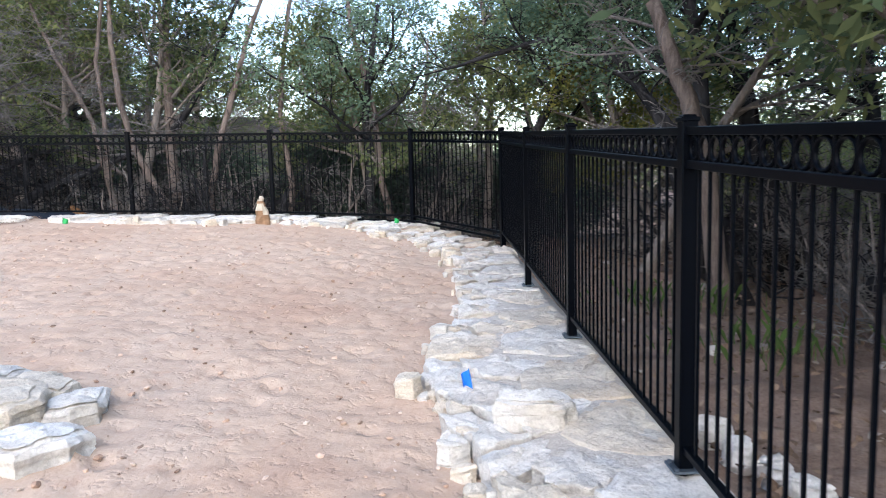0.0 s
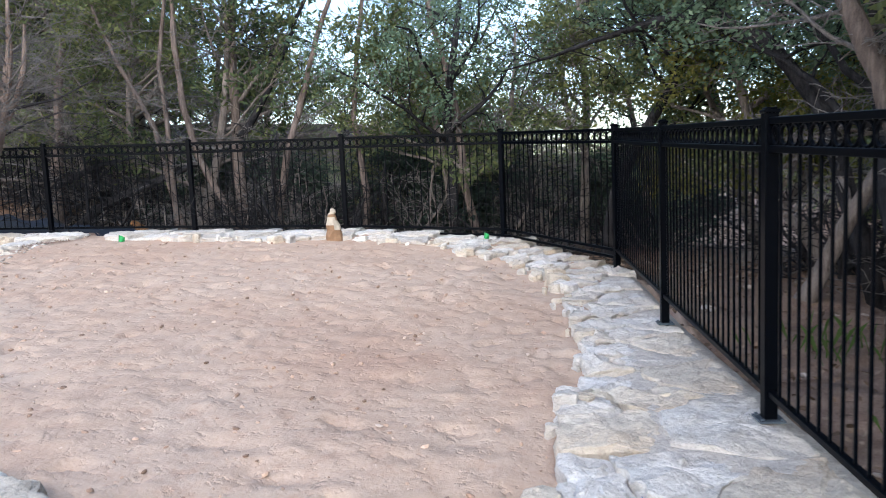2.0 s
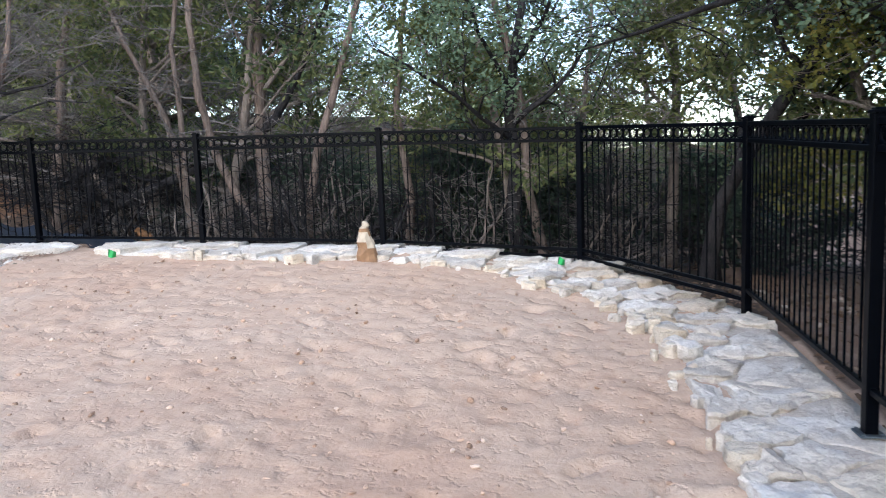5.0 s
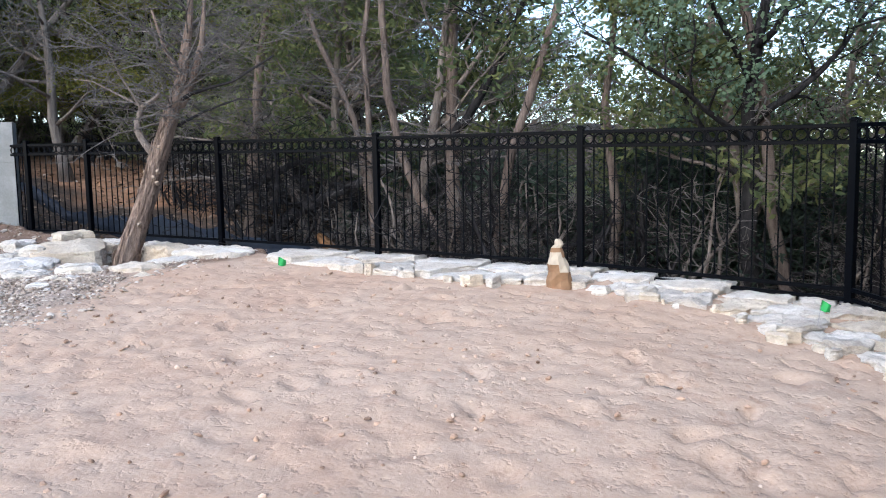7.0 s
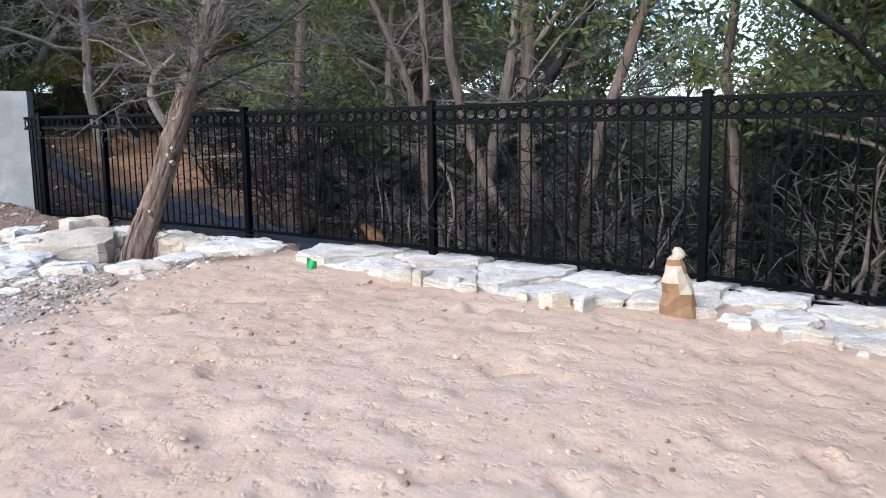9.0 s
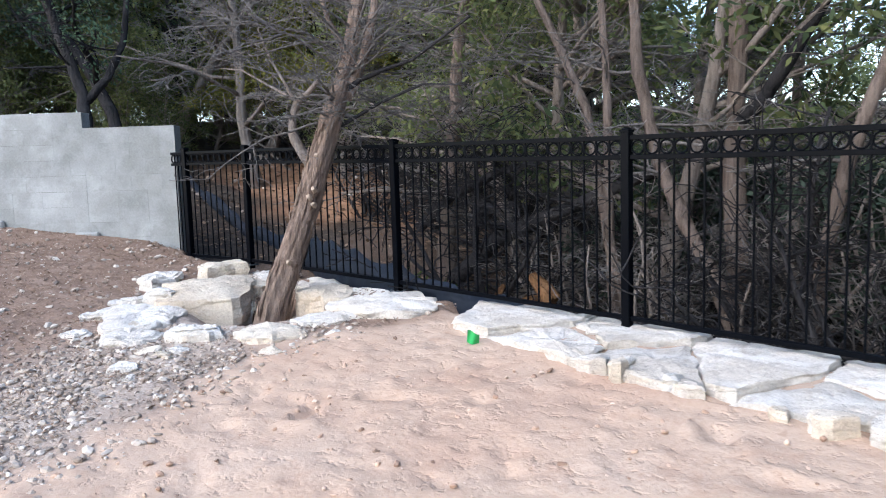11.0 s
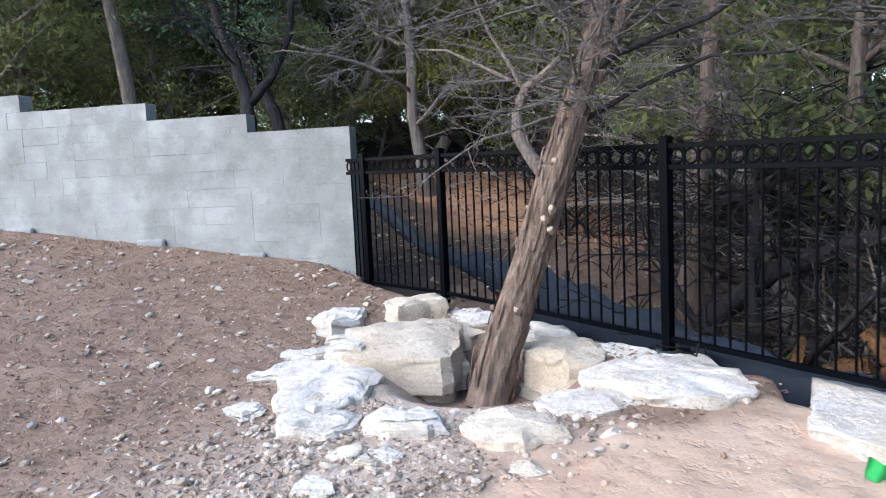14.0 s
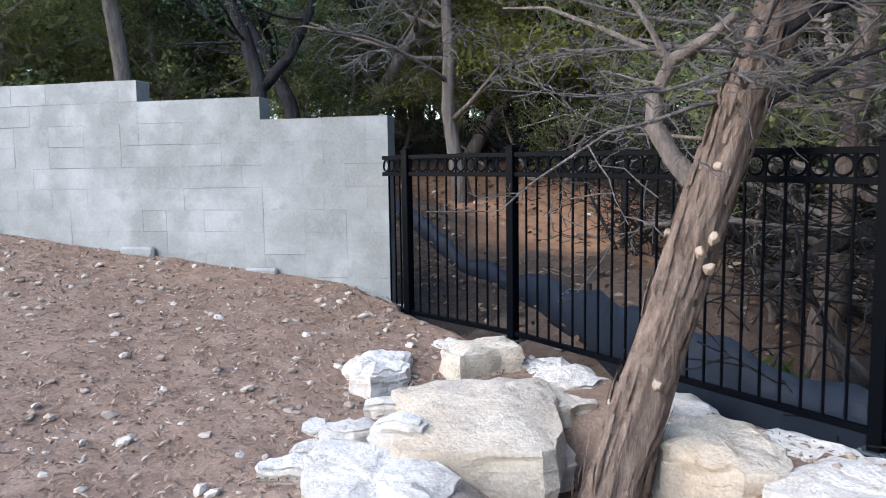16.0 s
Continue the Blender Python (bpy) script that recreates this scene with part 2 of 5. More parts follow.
def make_scatter(name, shades, rough=0.9):
    m, nt, b = material(name)
    c = ramp(nt, island(nt), [(i / (len(shades) - 1), s) for i, s in enumerate(shades)])
    c = mix(nt, 0.25, c, ramp(nt, tex(nt, 40, 5), [(0.3, shades[0]), (0.7, shades[-1])]))
    nt.links.new(c, b.inputs["Base Color"])
    b.inputs["Roughness"].default_value = rough
    b.inputs["Specular IOR Level"].default_value = 0.2
    return m


GROUND = make_ground()
STONE = make_stone("grey_limestone", (0.75, 0.725, 0.685), (0.68, 0.605, 0.52), (0.36, 0.315, 0.265))
WHITE_STONE = make_stone("white_limestone", (0.79, 0.765, 0.725), (0.73, 0.655, 0.56), (0.47, 0.40, 0.325))
CREAM_STONE = make_stone("cream_limestone", (0.77, 0.69, 0.57), (0.68, 0.55, 0.40), (0.42, 0.335, 0.25))
BED = make_stone("mortar_bed", (0.68, 0.63, 0.565), (0.62, 0.54, 0.455), (0.44, 0.38, 0.315))
BLOCK = make_concrete()
MORTAR = make_plain("grey_mortar", (0.20, 0.20, 0.19), 0.95, grain=30, amount=0.3, relief=0.004, spec=0.1)
BLACK = make_plain("black_powder_coat", (0.0011, 0.0017, 0.0032), 0.36, grain=60, amount=0.2, relief=0.0004, spec=0.05)
ZINC = make_plain("grey_steel_plate", (0.10, 0.12, 0.14), 0.45, 0.6, grain=40, amount=0.3, relief=0.001)
FABRIC = make_plain("black_silt_fabric", (0.012, 0.018, 0.030), 0.6, grain=90, amount=0.35, relief=0.004, spec=0.2)
CEDAR_BARK = make_bark("cedar_bark", (0.065, 0.043, 0.034), (0.40, 0.30, 0.24))
TAN_BARK = make_bark("tan_bark", (0.048, 0.037, 0.032), (0.255, 0.20, 0.17))
GREY_BARK = make_bark("grey_bark", (0.08, 0.066, 0.06), (0.36, 0.305, 0.265))
DARK_BARK = make_bark("dark_bark", (0.010, 0.010, 0.012), (0.062, 0.058, 0.060))
PALE_BARK = make_bark("pale_bark", (0.20, 0.17, 0.14), (0.52, 0.47, 0.40))
TWIG = make_bark("grey_twigs", (0.07, 0.063, 0.060), (0.29, 0.265, 0.25))
CUT_WOOD = make_plain("cut_wood", (0.36, 0.28, 0.215), 0.85, grain=20, amount=0.3)
ROTTEN = make_bark("rotten_wood", (0.05, 0.028, 0.016), (0.34, 0.18, 0.085))
JUNIPER = make_leaf("juniper_leaf", [(0.060, 0.088, 0.050), (0.105, 0.142, 0.070), (0.165, 0.190, 0.080), (0.25, 0.255, 0.10)])
OAK = make_leaf("oak_leaf", [(0.045, 0.088, 0.060), (0.078, 0.135, 0.088), (0.125, 0.19, 0.118), (0.20, 0.265, 0.165)])
# Lighter oak leaf: the hazy brightness of the woods is put into its colour.
LIGHTENED_OAK = make_leaf("pale_green_leaf", [(0.09, 0.135, 0.07), (0.155, 0.205, 0.10), (0.225, 0.27, 0.13), (0.32, 0.34, 0.17)])
# These yellow-green shades carry evening sunlight in the leaf colour.
SUNLIT_LEAF = make_leaf("yellow_green_leaf", [(0.08, 0.105, 0.03), (0.14, 0.155, 0.04), (0.22, 0.20, 0.05), (0.27, 0.24, 0.07)])
# Darker copy of the juniper leaf, with the woods' shade put into its colour.
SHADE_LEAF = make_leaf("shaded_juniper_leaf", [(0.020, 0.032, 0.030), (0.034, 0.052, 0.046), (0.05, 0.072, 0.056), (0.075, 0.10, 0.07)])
GRASS = make_leaf("grass_blade", [(0.04, 0.07, 0.02), (0.07, 0.12, 0.03), (0.11, 0.15, 0.05)])
CHIPS = make_scatter("limestone_chips", [(0.20, 0.15, 0.115), (0.32, 0.255, 0.205), (0.43, 0.365, 0.305), (0.62, 0.56, 0.49)])
CLODS = make_scatter("sand_clods", [(0.13, 0.075, 0.05), (0.30, 0.18, 0.12), (0.45, 0.29, 0.20), (0.56, 0.39, 0.29), (0.62, 0.50, 0.41)])
MULCH = make_scatter("mulch_bits", [(0.085, 0.05, 0.036), (0.16, 0.10, 0.07), (0.29, 0.205, 0.15), (0.46, 0.37, 0.295)])
DEAD_LEAF = make_scatter("dead_leaf", [(0.045, 0.028, 0.018), (0.10, 0.06, 0.036), (0.19, 0.12, 0.075), (0.30, 0.22, 0.16)])
GREEN_FLAG = make_plain("green_vinyl", (0.02, 0.33, 0.08), 0.5, grain=15, amount=0.15)
BLUE_FLAG = make_plain("blue_vinyl", (0.015, 0.16, 0.62), 0.5, grain=15, amount=0.15)
WIRE = make_plain("galvanised_wire", (0.25, 0.25, 0.26), 0.4, 0.8)


# ---- mesh helpers ----
def mesh_from(name, verts, faces, mat, smooth_shade=False):
    me = bpy.data.meshes.new(name)
    me.from_pydata([tuple(v) for v in verts], [], [tuple(f) for f in faces])
    for m in mat if isinstance(mat, (list, tuple)) else (mat,):
        me.materials.append(m)
    if smooth_shade:
        me.polygons.foreach_set("use_smooth", [True] * len(me.polygons))
    me.update()
    return me


def mesh_of(name, bm, mat, smooth_shade=False):
    me = bpy.data.meshes.new(name)
    bmesh.ops.recalc_face_normals(bm, faces=bm.faces)
    bm.to_mesh(me)
    bm.free()
    for m in mat if isinstance(mat, (list, tuple)) else (mat,):
        me.materials.append(m)
    if smooth_shade:
        me.polygons.foreach_set("use_smooth", [True] * len(me.polygons))
    return me


def part(name, data, material_=None, parent=None, label="", m=None):
    if isinstance(data, bmesh.types.BMesh):
        data = mesh_of(name, data, material_)
    ob = new(name, data)
    if m is not None:
        ob.matrix_basis = m
    ob.parent = parent
    return tagged(ob, label) if label else ob


def empty(name, at=(0, 0, 0)):
    ob = new(name)
    ob.location = at
    ob.empty_display_size = 0.1
    return ob


def box(bm, sx, sy, sz, m=None, bevel=0.0):
    r = bmesh.ops.create_cube(bm, size=1.0)
    vs = r["verts"]
    bmesh.ops.scale(bm, vec=(sx, sy, sz), verts=vs)
    if bevel:
        es = list({e for v in vs for e in v.link_edges})
        vs = list({v for f in bmesh.ops.bevel(bm, geom=es, offset=bevel, segments=1, affect="EDGES")["faces"] for v in f.verts} | {v for v in vs if v.is_valid})
    if m is not None:
        bmesh.ops.transform(bm, matrix=m, verts=[v for v in vs if v.is_valid])
    return bm


def tube(verts, faces, pts, radii, sides=6, cap=True, wobble=0.0, seed=0):
    """Appends a tapered tube through pts to the lists."""
    base = len(verts)
    up = Vector((0.31, 0.17, 0.93))
    n = len(pts)
    for i, (p, r) in enumerate(zip(pts, radii)):
        d = (pts[min(i + 1, n - 1)] - pts[max(i - 1, 0)]).normalized()
        a = d.cross(up if abs(d.dot(up)) < 0.95 else Vector((1, 0, 0))).normalized()
        b = d.cross(a)
        for k in range(sides):
            t = 2 * math.pi * k / sides
            w = 1 + (wobble * noise.noise(Vector((math.cos(t) * 1.7 + seed, math.sin(t) * 1.7, i * 0.35 + seed))) if wobble else 0)
            verts.append(p + (a * math.cos(t) + b * math.sin(t)) * r * w)
    for i in range(n - 1):
        for k in range(sides):
            k2 = (k + 1) % sides
            faces.append((base + i * sides + k, base + i * sides + k2, base + (i + 1) * sides + k2, base + (i + 1) * sides + k))
    if cap:
        faces.append(tuple(base + (n - 1) * sides + k for k in range(sides)))
        faces.append(tuple(base + k for k in reversed(range(sides))))


# ---- ground ----
def spread(lo, hi, step, far):
    mid = list(np.arange(lo, hi + 1e-6, step))
    out, s = [], step
    a, b = lo, hi
    left, right = [], []
    while b < far or a > -far:
        s *= 1.16
        a, b = a - s, b + s
        left.append(a)
        right.append(b)
    return left[::-1] + mid + right


PRINTS = {}
print_rng = random.Random(41)
for _ in range(110):
    px, py, pa = print_rng.uniform(-7.0, 0.0), print_rng.uniform(2.4, 11.2), print_rng.gauss(2.2, 0.7)
    for ci in (-1, 0, 1):
        for cj in (-1, 0, 1):
            PRINTS.setdefault((int(px * 2) + ci, int(py * 2) + cj), []).append((px, py, math.cos(pa), math.sin(pa), print_rng.uniform(0.012, 0.035)))


def footprint(x, y):
    """Depth of the shoe prints trodden into the sand."""
    z = 0.0
    for px, py, c, s2, deep in PRINTS.get((int(x * 2), int(y * 2)), ()):
        u, v = ((x - px) * c + (y - py) * s2) / 0.15, ((y - py) * c - (x - px) * s2) / 0.062
        r = math.sqrt(u * u + v * v)
        z += -deep * (1 - smooth(0.75, 1.1, r)) + deep * 0.45 * smooth(0.9, 1.2, r) * (1 - smooth(1.2, 1.8, r))
    return z


def build_ground():
    xs, ys = spread(-14.5, 2.2, 0.045, 900), spread(1.6, 13.2, 0.045, 900)
    verts, cols = [], []
    for y in ys:
        for x in xs:
            d = side_of_fence(x, y) if abs(x) < 60 and abs(y) < 60 else 40 + math.hypot(x, y) * 0.5
            near = abs(x) < 60 and abs(y) < 60
            z = ground_height(x, y) if near else lerp(woods(x, y, d), 2.0, 0.5)
            inside = near and d < 0.05
            sm = sand_mask(x, y) if near and d < 0.3 and y > -6 else 0.0
            if near and -16 < x < 3 and -2 < y < 14:
                if inside:
                    foot = fbm(x * 1.3, y * 1.3) * 0.020 + fbm(x * 3.1, y * 3.1, 3.0) * 0.007 + fbm(x * 9, y * 9, 7.0, 3) * 0.008
                    scuff = max(0.0, noise.noise(Vector((x * 4.6, y * 3.4, 11.0))) - 0.30) * -0.06 - max(0.0, noise.noise(Vector((x * 8.3, y * 6.5, 17.0))) - 0.26) * 0.065 + max(0.0, noise.noise(Vector((x * 7.1, y * 6.1, 29.0))) - 0.3) * 0.06 + footprint(x, y)
                    z += foot + scuff * sm
                    pocket = math.hypot(x + 8.75, y - 10.92)
                    z -= 0.28 * (1 - smooth(0.30, 0.75, pocket))
                    z -= 0.30 * smooth(11.62, 11.85, y) * smooth(-7.32, -7.1, x) * (1 - smooth(-6.75, -6.5, x))
                else:
                    z += fbm(x * 0.9, y * 0.9) * 0.10
            elif near:
                z += fbm(x * 0.5, y * 0.5) * 0.15
            verts.append((x, y, z))
            # Less litter right and far left: paler soil paints in the brighter light there.
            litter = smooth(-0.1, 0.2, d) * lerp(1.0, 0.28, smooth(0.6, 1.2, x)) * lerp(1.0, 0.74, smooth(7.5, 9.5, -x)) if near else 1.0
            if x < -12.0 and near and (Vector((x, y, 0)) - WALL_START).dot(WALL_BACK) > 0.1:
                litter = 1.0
            orange = (1 - smooth(0.0, 0.45, math.hypot((x + 14.8) / 3.4, (y - 15.4) / 1.6) - 0.6 + 0.3 * fbm(x, y))) if near else 0
            dg = along([(7.5, -6.3), (8.4, -6.8), (9.05, -7.0), (9.4, -7.2), (10.1, -7.62), (11, -7.5)], y) - x
            grit = math.exp(-((dg - 0.8) / 0.95) ** 2) * (1 - smooth(10.2, 11.2, y)) * smooth(6.5, 8.0, y) if inside and -11 < x < -6 else 0.0
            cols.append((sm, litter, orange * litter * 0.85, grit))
    w = len(xs)
    faces = [(j * w + i, j * w + i + 1, (j + 1) * w + i + 1, (j + 1) * w + i) for j in range(len(ys) - 1) for i in range(w - 1)]
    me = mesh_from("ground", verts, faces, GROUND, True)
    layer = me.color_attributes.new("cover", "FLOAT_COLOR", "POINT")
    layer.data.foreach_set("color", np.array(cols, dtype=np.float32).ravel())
    return tagged(new("ground", me), "raked pinkish sand yard with brown gravelly soil and shade-darkened leaf litter", "ground", kind="structure")


build_ground()


# ---- fence ----
def ring_mesh():
    verts, faces = [], []
    n, m, R, r = 16, 5, 0.047, 0.0075
    for i in range(n):
        a = 2 * math.pi * i / n
        for k in range(m):
            t = 2 * math.pi * k / m
            verts.append(((R + r * math.cos(t)) * math.cos(a), r * math.sin(t) * 1.3, (R + r * math.cos(t)) * math.sin(a)))
    for i in range(n):
        for k in range(m):
            faces.append((i * m + k, ((i + 1) % n) * m + k, ((i + 1) % n) * m + (k + 1) % m, i * m + (k + 1) % m))
    return mesh_from("ring", verts, faces, BLACK, True)


RING = ring_mesh()
POST_SIZE = 0.066
FENCE = tagged(empty("fence"), "black powder-coated steel picket fence with a frieze of rings", "fence")


def fence_post(x, y, foot, top, turn):
    post = empty("post", (x, y, foot))
    post.parent = FENCE
    post.rotation_euler[2] = turn
    h = top - foot
    bm = box(bmesh.new(), POST_SIZE, POST_SIZE, h + 0.03, pose(0, 0, h / 2 - 0.025), 0.004)
    part("shaft", bm, BLACK, post)
    bm = box(bmesh.new(), POST_SIZE + 0.012, POST_SIZE + 0.012, 0.018, pose(0, 0, h - 0.008), 0.003)
    box(bm, POST_SIZE - 0.01, POST_SIZE - 0.01, 0.012, pose(0, 0, h + 0.005), 0.004)
    part("cap", bm, BLACK, post)
    bm = box(bmesh.new(), 0.13, 0.13, 0.012, pose(0, 0, 0.004), 0.002)
    for sx in (-1, 1):
        for sy in (-1, 1):
            box(bm, 0.018, 0.018, 0.014, pose(sx * 0.047, sy * 0.047, 0.014), 0.003)
    part("base_plate", bm, ZINC, post, "grey bolted steel base plate")
    return post


def rail(name, a, b, w, h, parent):
    d = b - a
    m = Matrix.Translation((a + b) / 2) @ d.to_track_quat("X", "Z").to_matrix().to_4x4()
    return part(name, mesh_of(name, box(bmesh.new(), d.length, w, h, None, 0.003), BLACK), None, parent, m=m)


def fence_panel(pa, pb, extra=0.0, gap=POST_SIZE / 2):
    a, b = Vector((pa[0], pa[1], 0)), Vector((pb[0], pb[1], 0))
    d = (b - a).normalized()
    a2, b2 = a + d * gap, b - d * (POST_SIZE / 2)
    ta, tb, ba, bb = pa[3] - 0.055, pb[3] - 0.055, pa[3] - pa[4], pb[3] - pb[4]
    panel = empty("panel", (a2.x, a2.y, ba))
    panel.parent = FENCE
    off = -Vector((a2.x, a2.y, ba))

    def at(p, z):
        return Vector((p.x, p.y, z)) + off
    rail("top_rail", at(a2, ta), at(b2, tb), 0.036, 0.034, panel)
    rail("middle_rail", at(a2, ta - 0.135), at(b2, tb - 0.135), 0.036, 0.034, panel)
    rail("bottom_rail", at(a2, ba), at(b2, bb), 0.036, 0.034, panel)
    if extra:
        rail("lower_rail", at(a2, ba - extra), at(b2, bb - extra), 0.036, 0.034, panel)
    length = (b2 - a2).length
    count = max(2, round(length / 0.1055))
    step = length / count
    turn = Matrix.Rotation(math.atan2(d.y, d.x), 4, "Z")
    hm = ((ta - ba) + (tb - bb)) / 2
    picket = mesh_of("picket", box(bmesh.new(), 0.0135, 0.0135, hm, None, 0.002), BLACK)
    for i in range(count):
        t = (i + 0.5) / count
        p = lerp(a2, b2, t)
        z = lerp(ta, tb, t)
        part("ring", RING, None, panel, m=Matrix.Translation(at(p, z - 0.0675)) @ turn)
        if i:
            p = lerp(a2, b2, i / count)
            part("picket", picket, None, panel, m=Matrix.Translation(at(p, (lerp(ta, tb, i / count) + lerp(ba, bb, i / count)) / 2)) @ turn)
    return panel


for i, p in enumerate(POSTS):
    q, r = POSTS[max(i - 1, 0)], POSTS[min(i + 1, len(POSTS) - 1)]
    fence_post(*p[:4], math.atan2(r[1] - q[1], r[0] - q[0]))
for i, (p, q) in enumerate(zip(POSTS, POSTS[1:])):
    fence_panel(p, q, extra=0.085 if i in (5, 6) else 0.0)
fence_panel(POSTS[-1], (-12.02, 11.60, 0.97, 2.385, 1.31))


# ---- block wall ----
def build_wall():
    tops = [(0.0, 1.2, 2.70), (1.2, 2.45, 2.903), (2.45, 4.15, 3.106), (4.15, 5.6, 3.309), (5.6, 7.2, 3.512), (7.2, 9.0, 3.715)]
    wall = tagged(empty("wall_west", WALL_START), "stepped concrete block wall with pale grey parging", "wall", kind="structure")
    turn = math.atan2(WALL_DIR.y, WALL_DIR.x)
    wall.rotation_euler[2] = turn
    # core, a few millimetres behind the faces of the blocks
    bm = bmesh.new()
    for a, b, top in tops:
        box(bm, b - a, 0.186, top - 0.45 - 0.012, pose((a + b) / 2, -0.1, (top + 0.45) / 2 - 0.006))
    part("mortar_core", bm, MORTAR, wall, "grey mortar")
    blocks = {}
    rng = random.Random(5)
    for a, b, top in tops:
        course = 0
        z = top - 0.1015
        while z > 0.6:
            k = round((z - 2.70) / 0.203)
            x = a
            first = 0.2 if (k + int(a * 2.5 + 0.1)) % 2 else 0.4
            while x < b - 0.02:
                w = min(first, b - x)
                if b - (x + w) < 0.06:
                    w = b - x
                first = 0.4
                key = (round(w, 2), rng.randrange(4))
                if key not in blocks:
                    bm = box(bmesh.new(), w - 0.0002, 0.2, 0.2026 - (0.006 if key[1] == 0 else 0.0), None, 0.0003 if key[1] else 0.001)
                    for v in bm.verts:
                        v.co += Vector((0, rng.uniform(-1, 1) * 0.0015, rng.uniform(-1, 1) * 0.001))
                    blocks[key] = mesh_of("block", bm, BLOCK)
                part("block", blocks[key], None, wall, m=pose(x + w / 2, -0.1 + rng.uniform(-1, 1) * 0.0015, z))
                x += w
            z -= 0.203
    # stepped footing that shows along the foot
    for s, zt, w in ((1.22, 1.40, 0.22), (2.5, 1.58, 0.26), (4.3, 1.76, 0.3)):
        part("footing_step", box(bmesh.new(), w + 0.1, 0.07, 0.32, pose(s, 0.03, zt - 0.20), 0.02), BLOCK, wall, "rough concrete footing step")
    part("footing", box(bmesh.new(), 1.35, 0.16, 0.3, pose(0.5, 0.03, 0.90), 0.02), BLOCK, wall, "rough concrete footing")


build_wall()


# ---- stones ----
def clip(poly, p, q):
    """Keeps the half of the polygon that is nearer to p than to q."""
    m, n = ((p[0] + q[0]) / 2, (p[1] + q[1]) / 2), (q[0] - p[0], q[1] - p[1])
    out = []
    for i in range(len(poly)):
        a, b = poly[i], poly[(i + 1) % len(poly)]
        da, db = (a[0] - m[0]) * n[0] + (a[1] - m[1]) * n[1], (b[0] - m[0]) * n[0] + (b[1] - m[1]) * n[1]
        if da <= 0:
            out.append(a)
        if da * db < 0:
            t = da / (da - db)
            out.append((lerp(a[0], b[0], t), lerp(a[1], b[1], t)))
    return out


def slab_mesh(poly, height, rng, mat, inset=0.012, rough=0.02, crown=0.02, tilt=(0, 0), bottom=0.12, round_off=0.035):
    """A split stone slab with the outline poly (about its own middle), its top at height and its foot at -bottom."""
    pts = []
    n = len(poly)
    for i in range(n):
        a, b = Vector(poly[i]), Vector(poly[(i + 1) % n])
        k = max(2, int((b - a).length / 0.05))
        for j in range(k):
            pts.append(a.lerp(b, j / k))
    if len(pts) > 60:
        pts = pts[::2]
    sx, sy = rng.uniform(0, 50), rng.uniform(0, 50)
    c = sum(pts, Vector((0, 0))) / len(pts)
    R = max((p - c).length for p in pts)
    out = []
    for p in pts:
        d = p - c
        l = d.length
        w = noise.noise(Vector((p.x * 22 + sx, p.y * 22 + sy, 0))) * rough * 0.25 + noise.noise(Vector((p.x * 9 + sx, p.y * 9 + sy, 0))) * rough + noise.noise(Vector((p.x * 3.5 + sx, p.y * 3.5 + sy, 5))) * rough * 1.5
        out.append(c + d * max(0.3, (l - inset + w - 0.005) / l))
    u = [rng.uniform(-0.035, 0.025) for _ in range(4)]
    e = round_off
    rings = [(1.0, -bottom, 0.6), (1.01 + u[0], -bottom * 0.3, 1.2), (1.0 + u[1], height * 0.30, 1.5), (1.0 + u[1] * 0.3, height * 0.36, 1.5), (1.0 + u[2], height * 0.70, 1.5), (1.0, height - e, 1.2),
             (1 - e * 0.5 / R, height - e * 0.2, 0.8), (1 - e * 2.2 / R, height, 0.5), (0.80, height + crown * 0.4, 0.4), (0.58, height + crown * 0.8, 0.3), (0.30, height + crown, 0.2)]
    verts, faces = [], []
    m = len(out)
    for f, z, jag in rings:
        for i, p in enumerate(out):
            q = c + (p - c) * f
            j = jag * rough * 0.55 * noise.noise(Vector((q.x * 8 + sx, q.y * 8 + sy, z * 45)))
            q = q + (p - c).normalized() * j
            zz = z + tilt[0] * q.x + tilt[1] * q.y + (noise.noise(Vector((q.x * 5 + sx, q.y * 5 + sy, 2))) * rough * 0.9 + noise.noise(Vector((q.x * 15 + sx, q.y * 15 + sy, 2))) * rough * 0.55 + noise.noise(Vector((q.x * 33 + sx, q.y * 33 + sy, 2))) * rough * 0.2 if z > 0 else 0)
            verts.append((q.x, q.y, zz))
    for r in range(len(rings) - 1):
        for i in range(m):
            i2 = (i + 1) % m
            faces.append((r * m + i, r * m + i2, (r + 1) * m + i2, (r + 1) * m + i))
    verts.append((c.x, c.y, height + crown + tilt[0] * c.x + tilt[1] * c.y))
    last = (len(rings) - 1) * m
    for i in range(m):
        faces.append((last + i, last + (i + 1) % m, len(verts) - 1))
    me = mesh_from("stone", verts, faces, mat, True)
    me.set_sharp_from_angle(angle=radians(24))
    return me


def blob_poly(lx, ly, rng, n=9, jag=0.16):
    out = []
    for i in range(n):
        a = 2 * math.pi * (i + rng.uniform(-0.25, 0.25)) / n
        r = 1 + rng.uniform(-jag, jag)
        e = 1 / max(abs(math.cos(a)), abs(math.sin(a))) ** 0.45
        out.append((lx / 2 * r * e * math.cos(a) * 0.95, ly / 2 * r * e * math.sin(a) * 0.95))
    return out


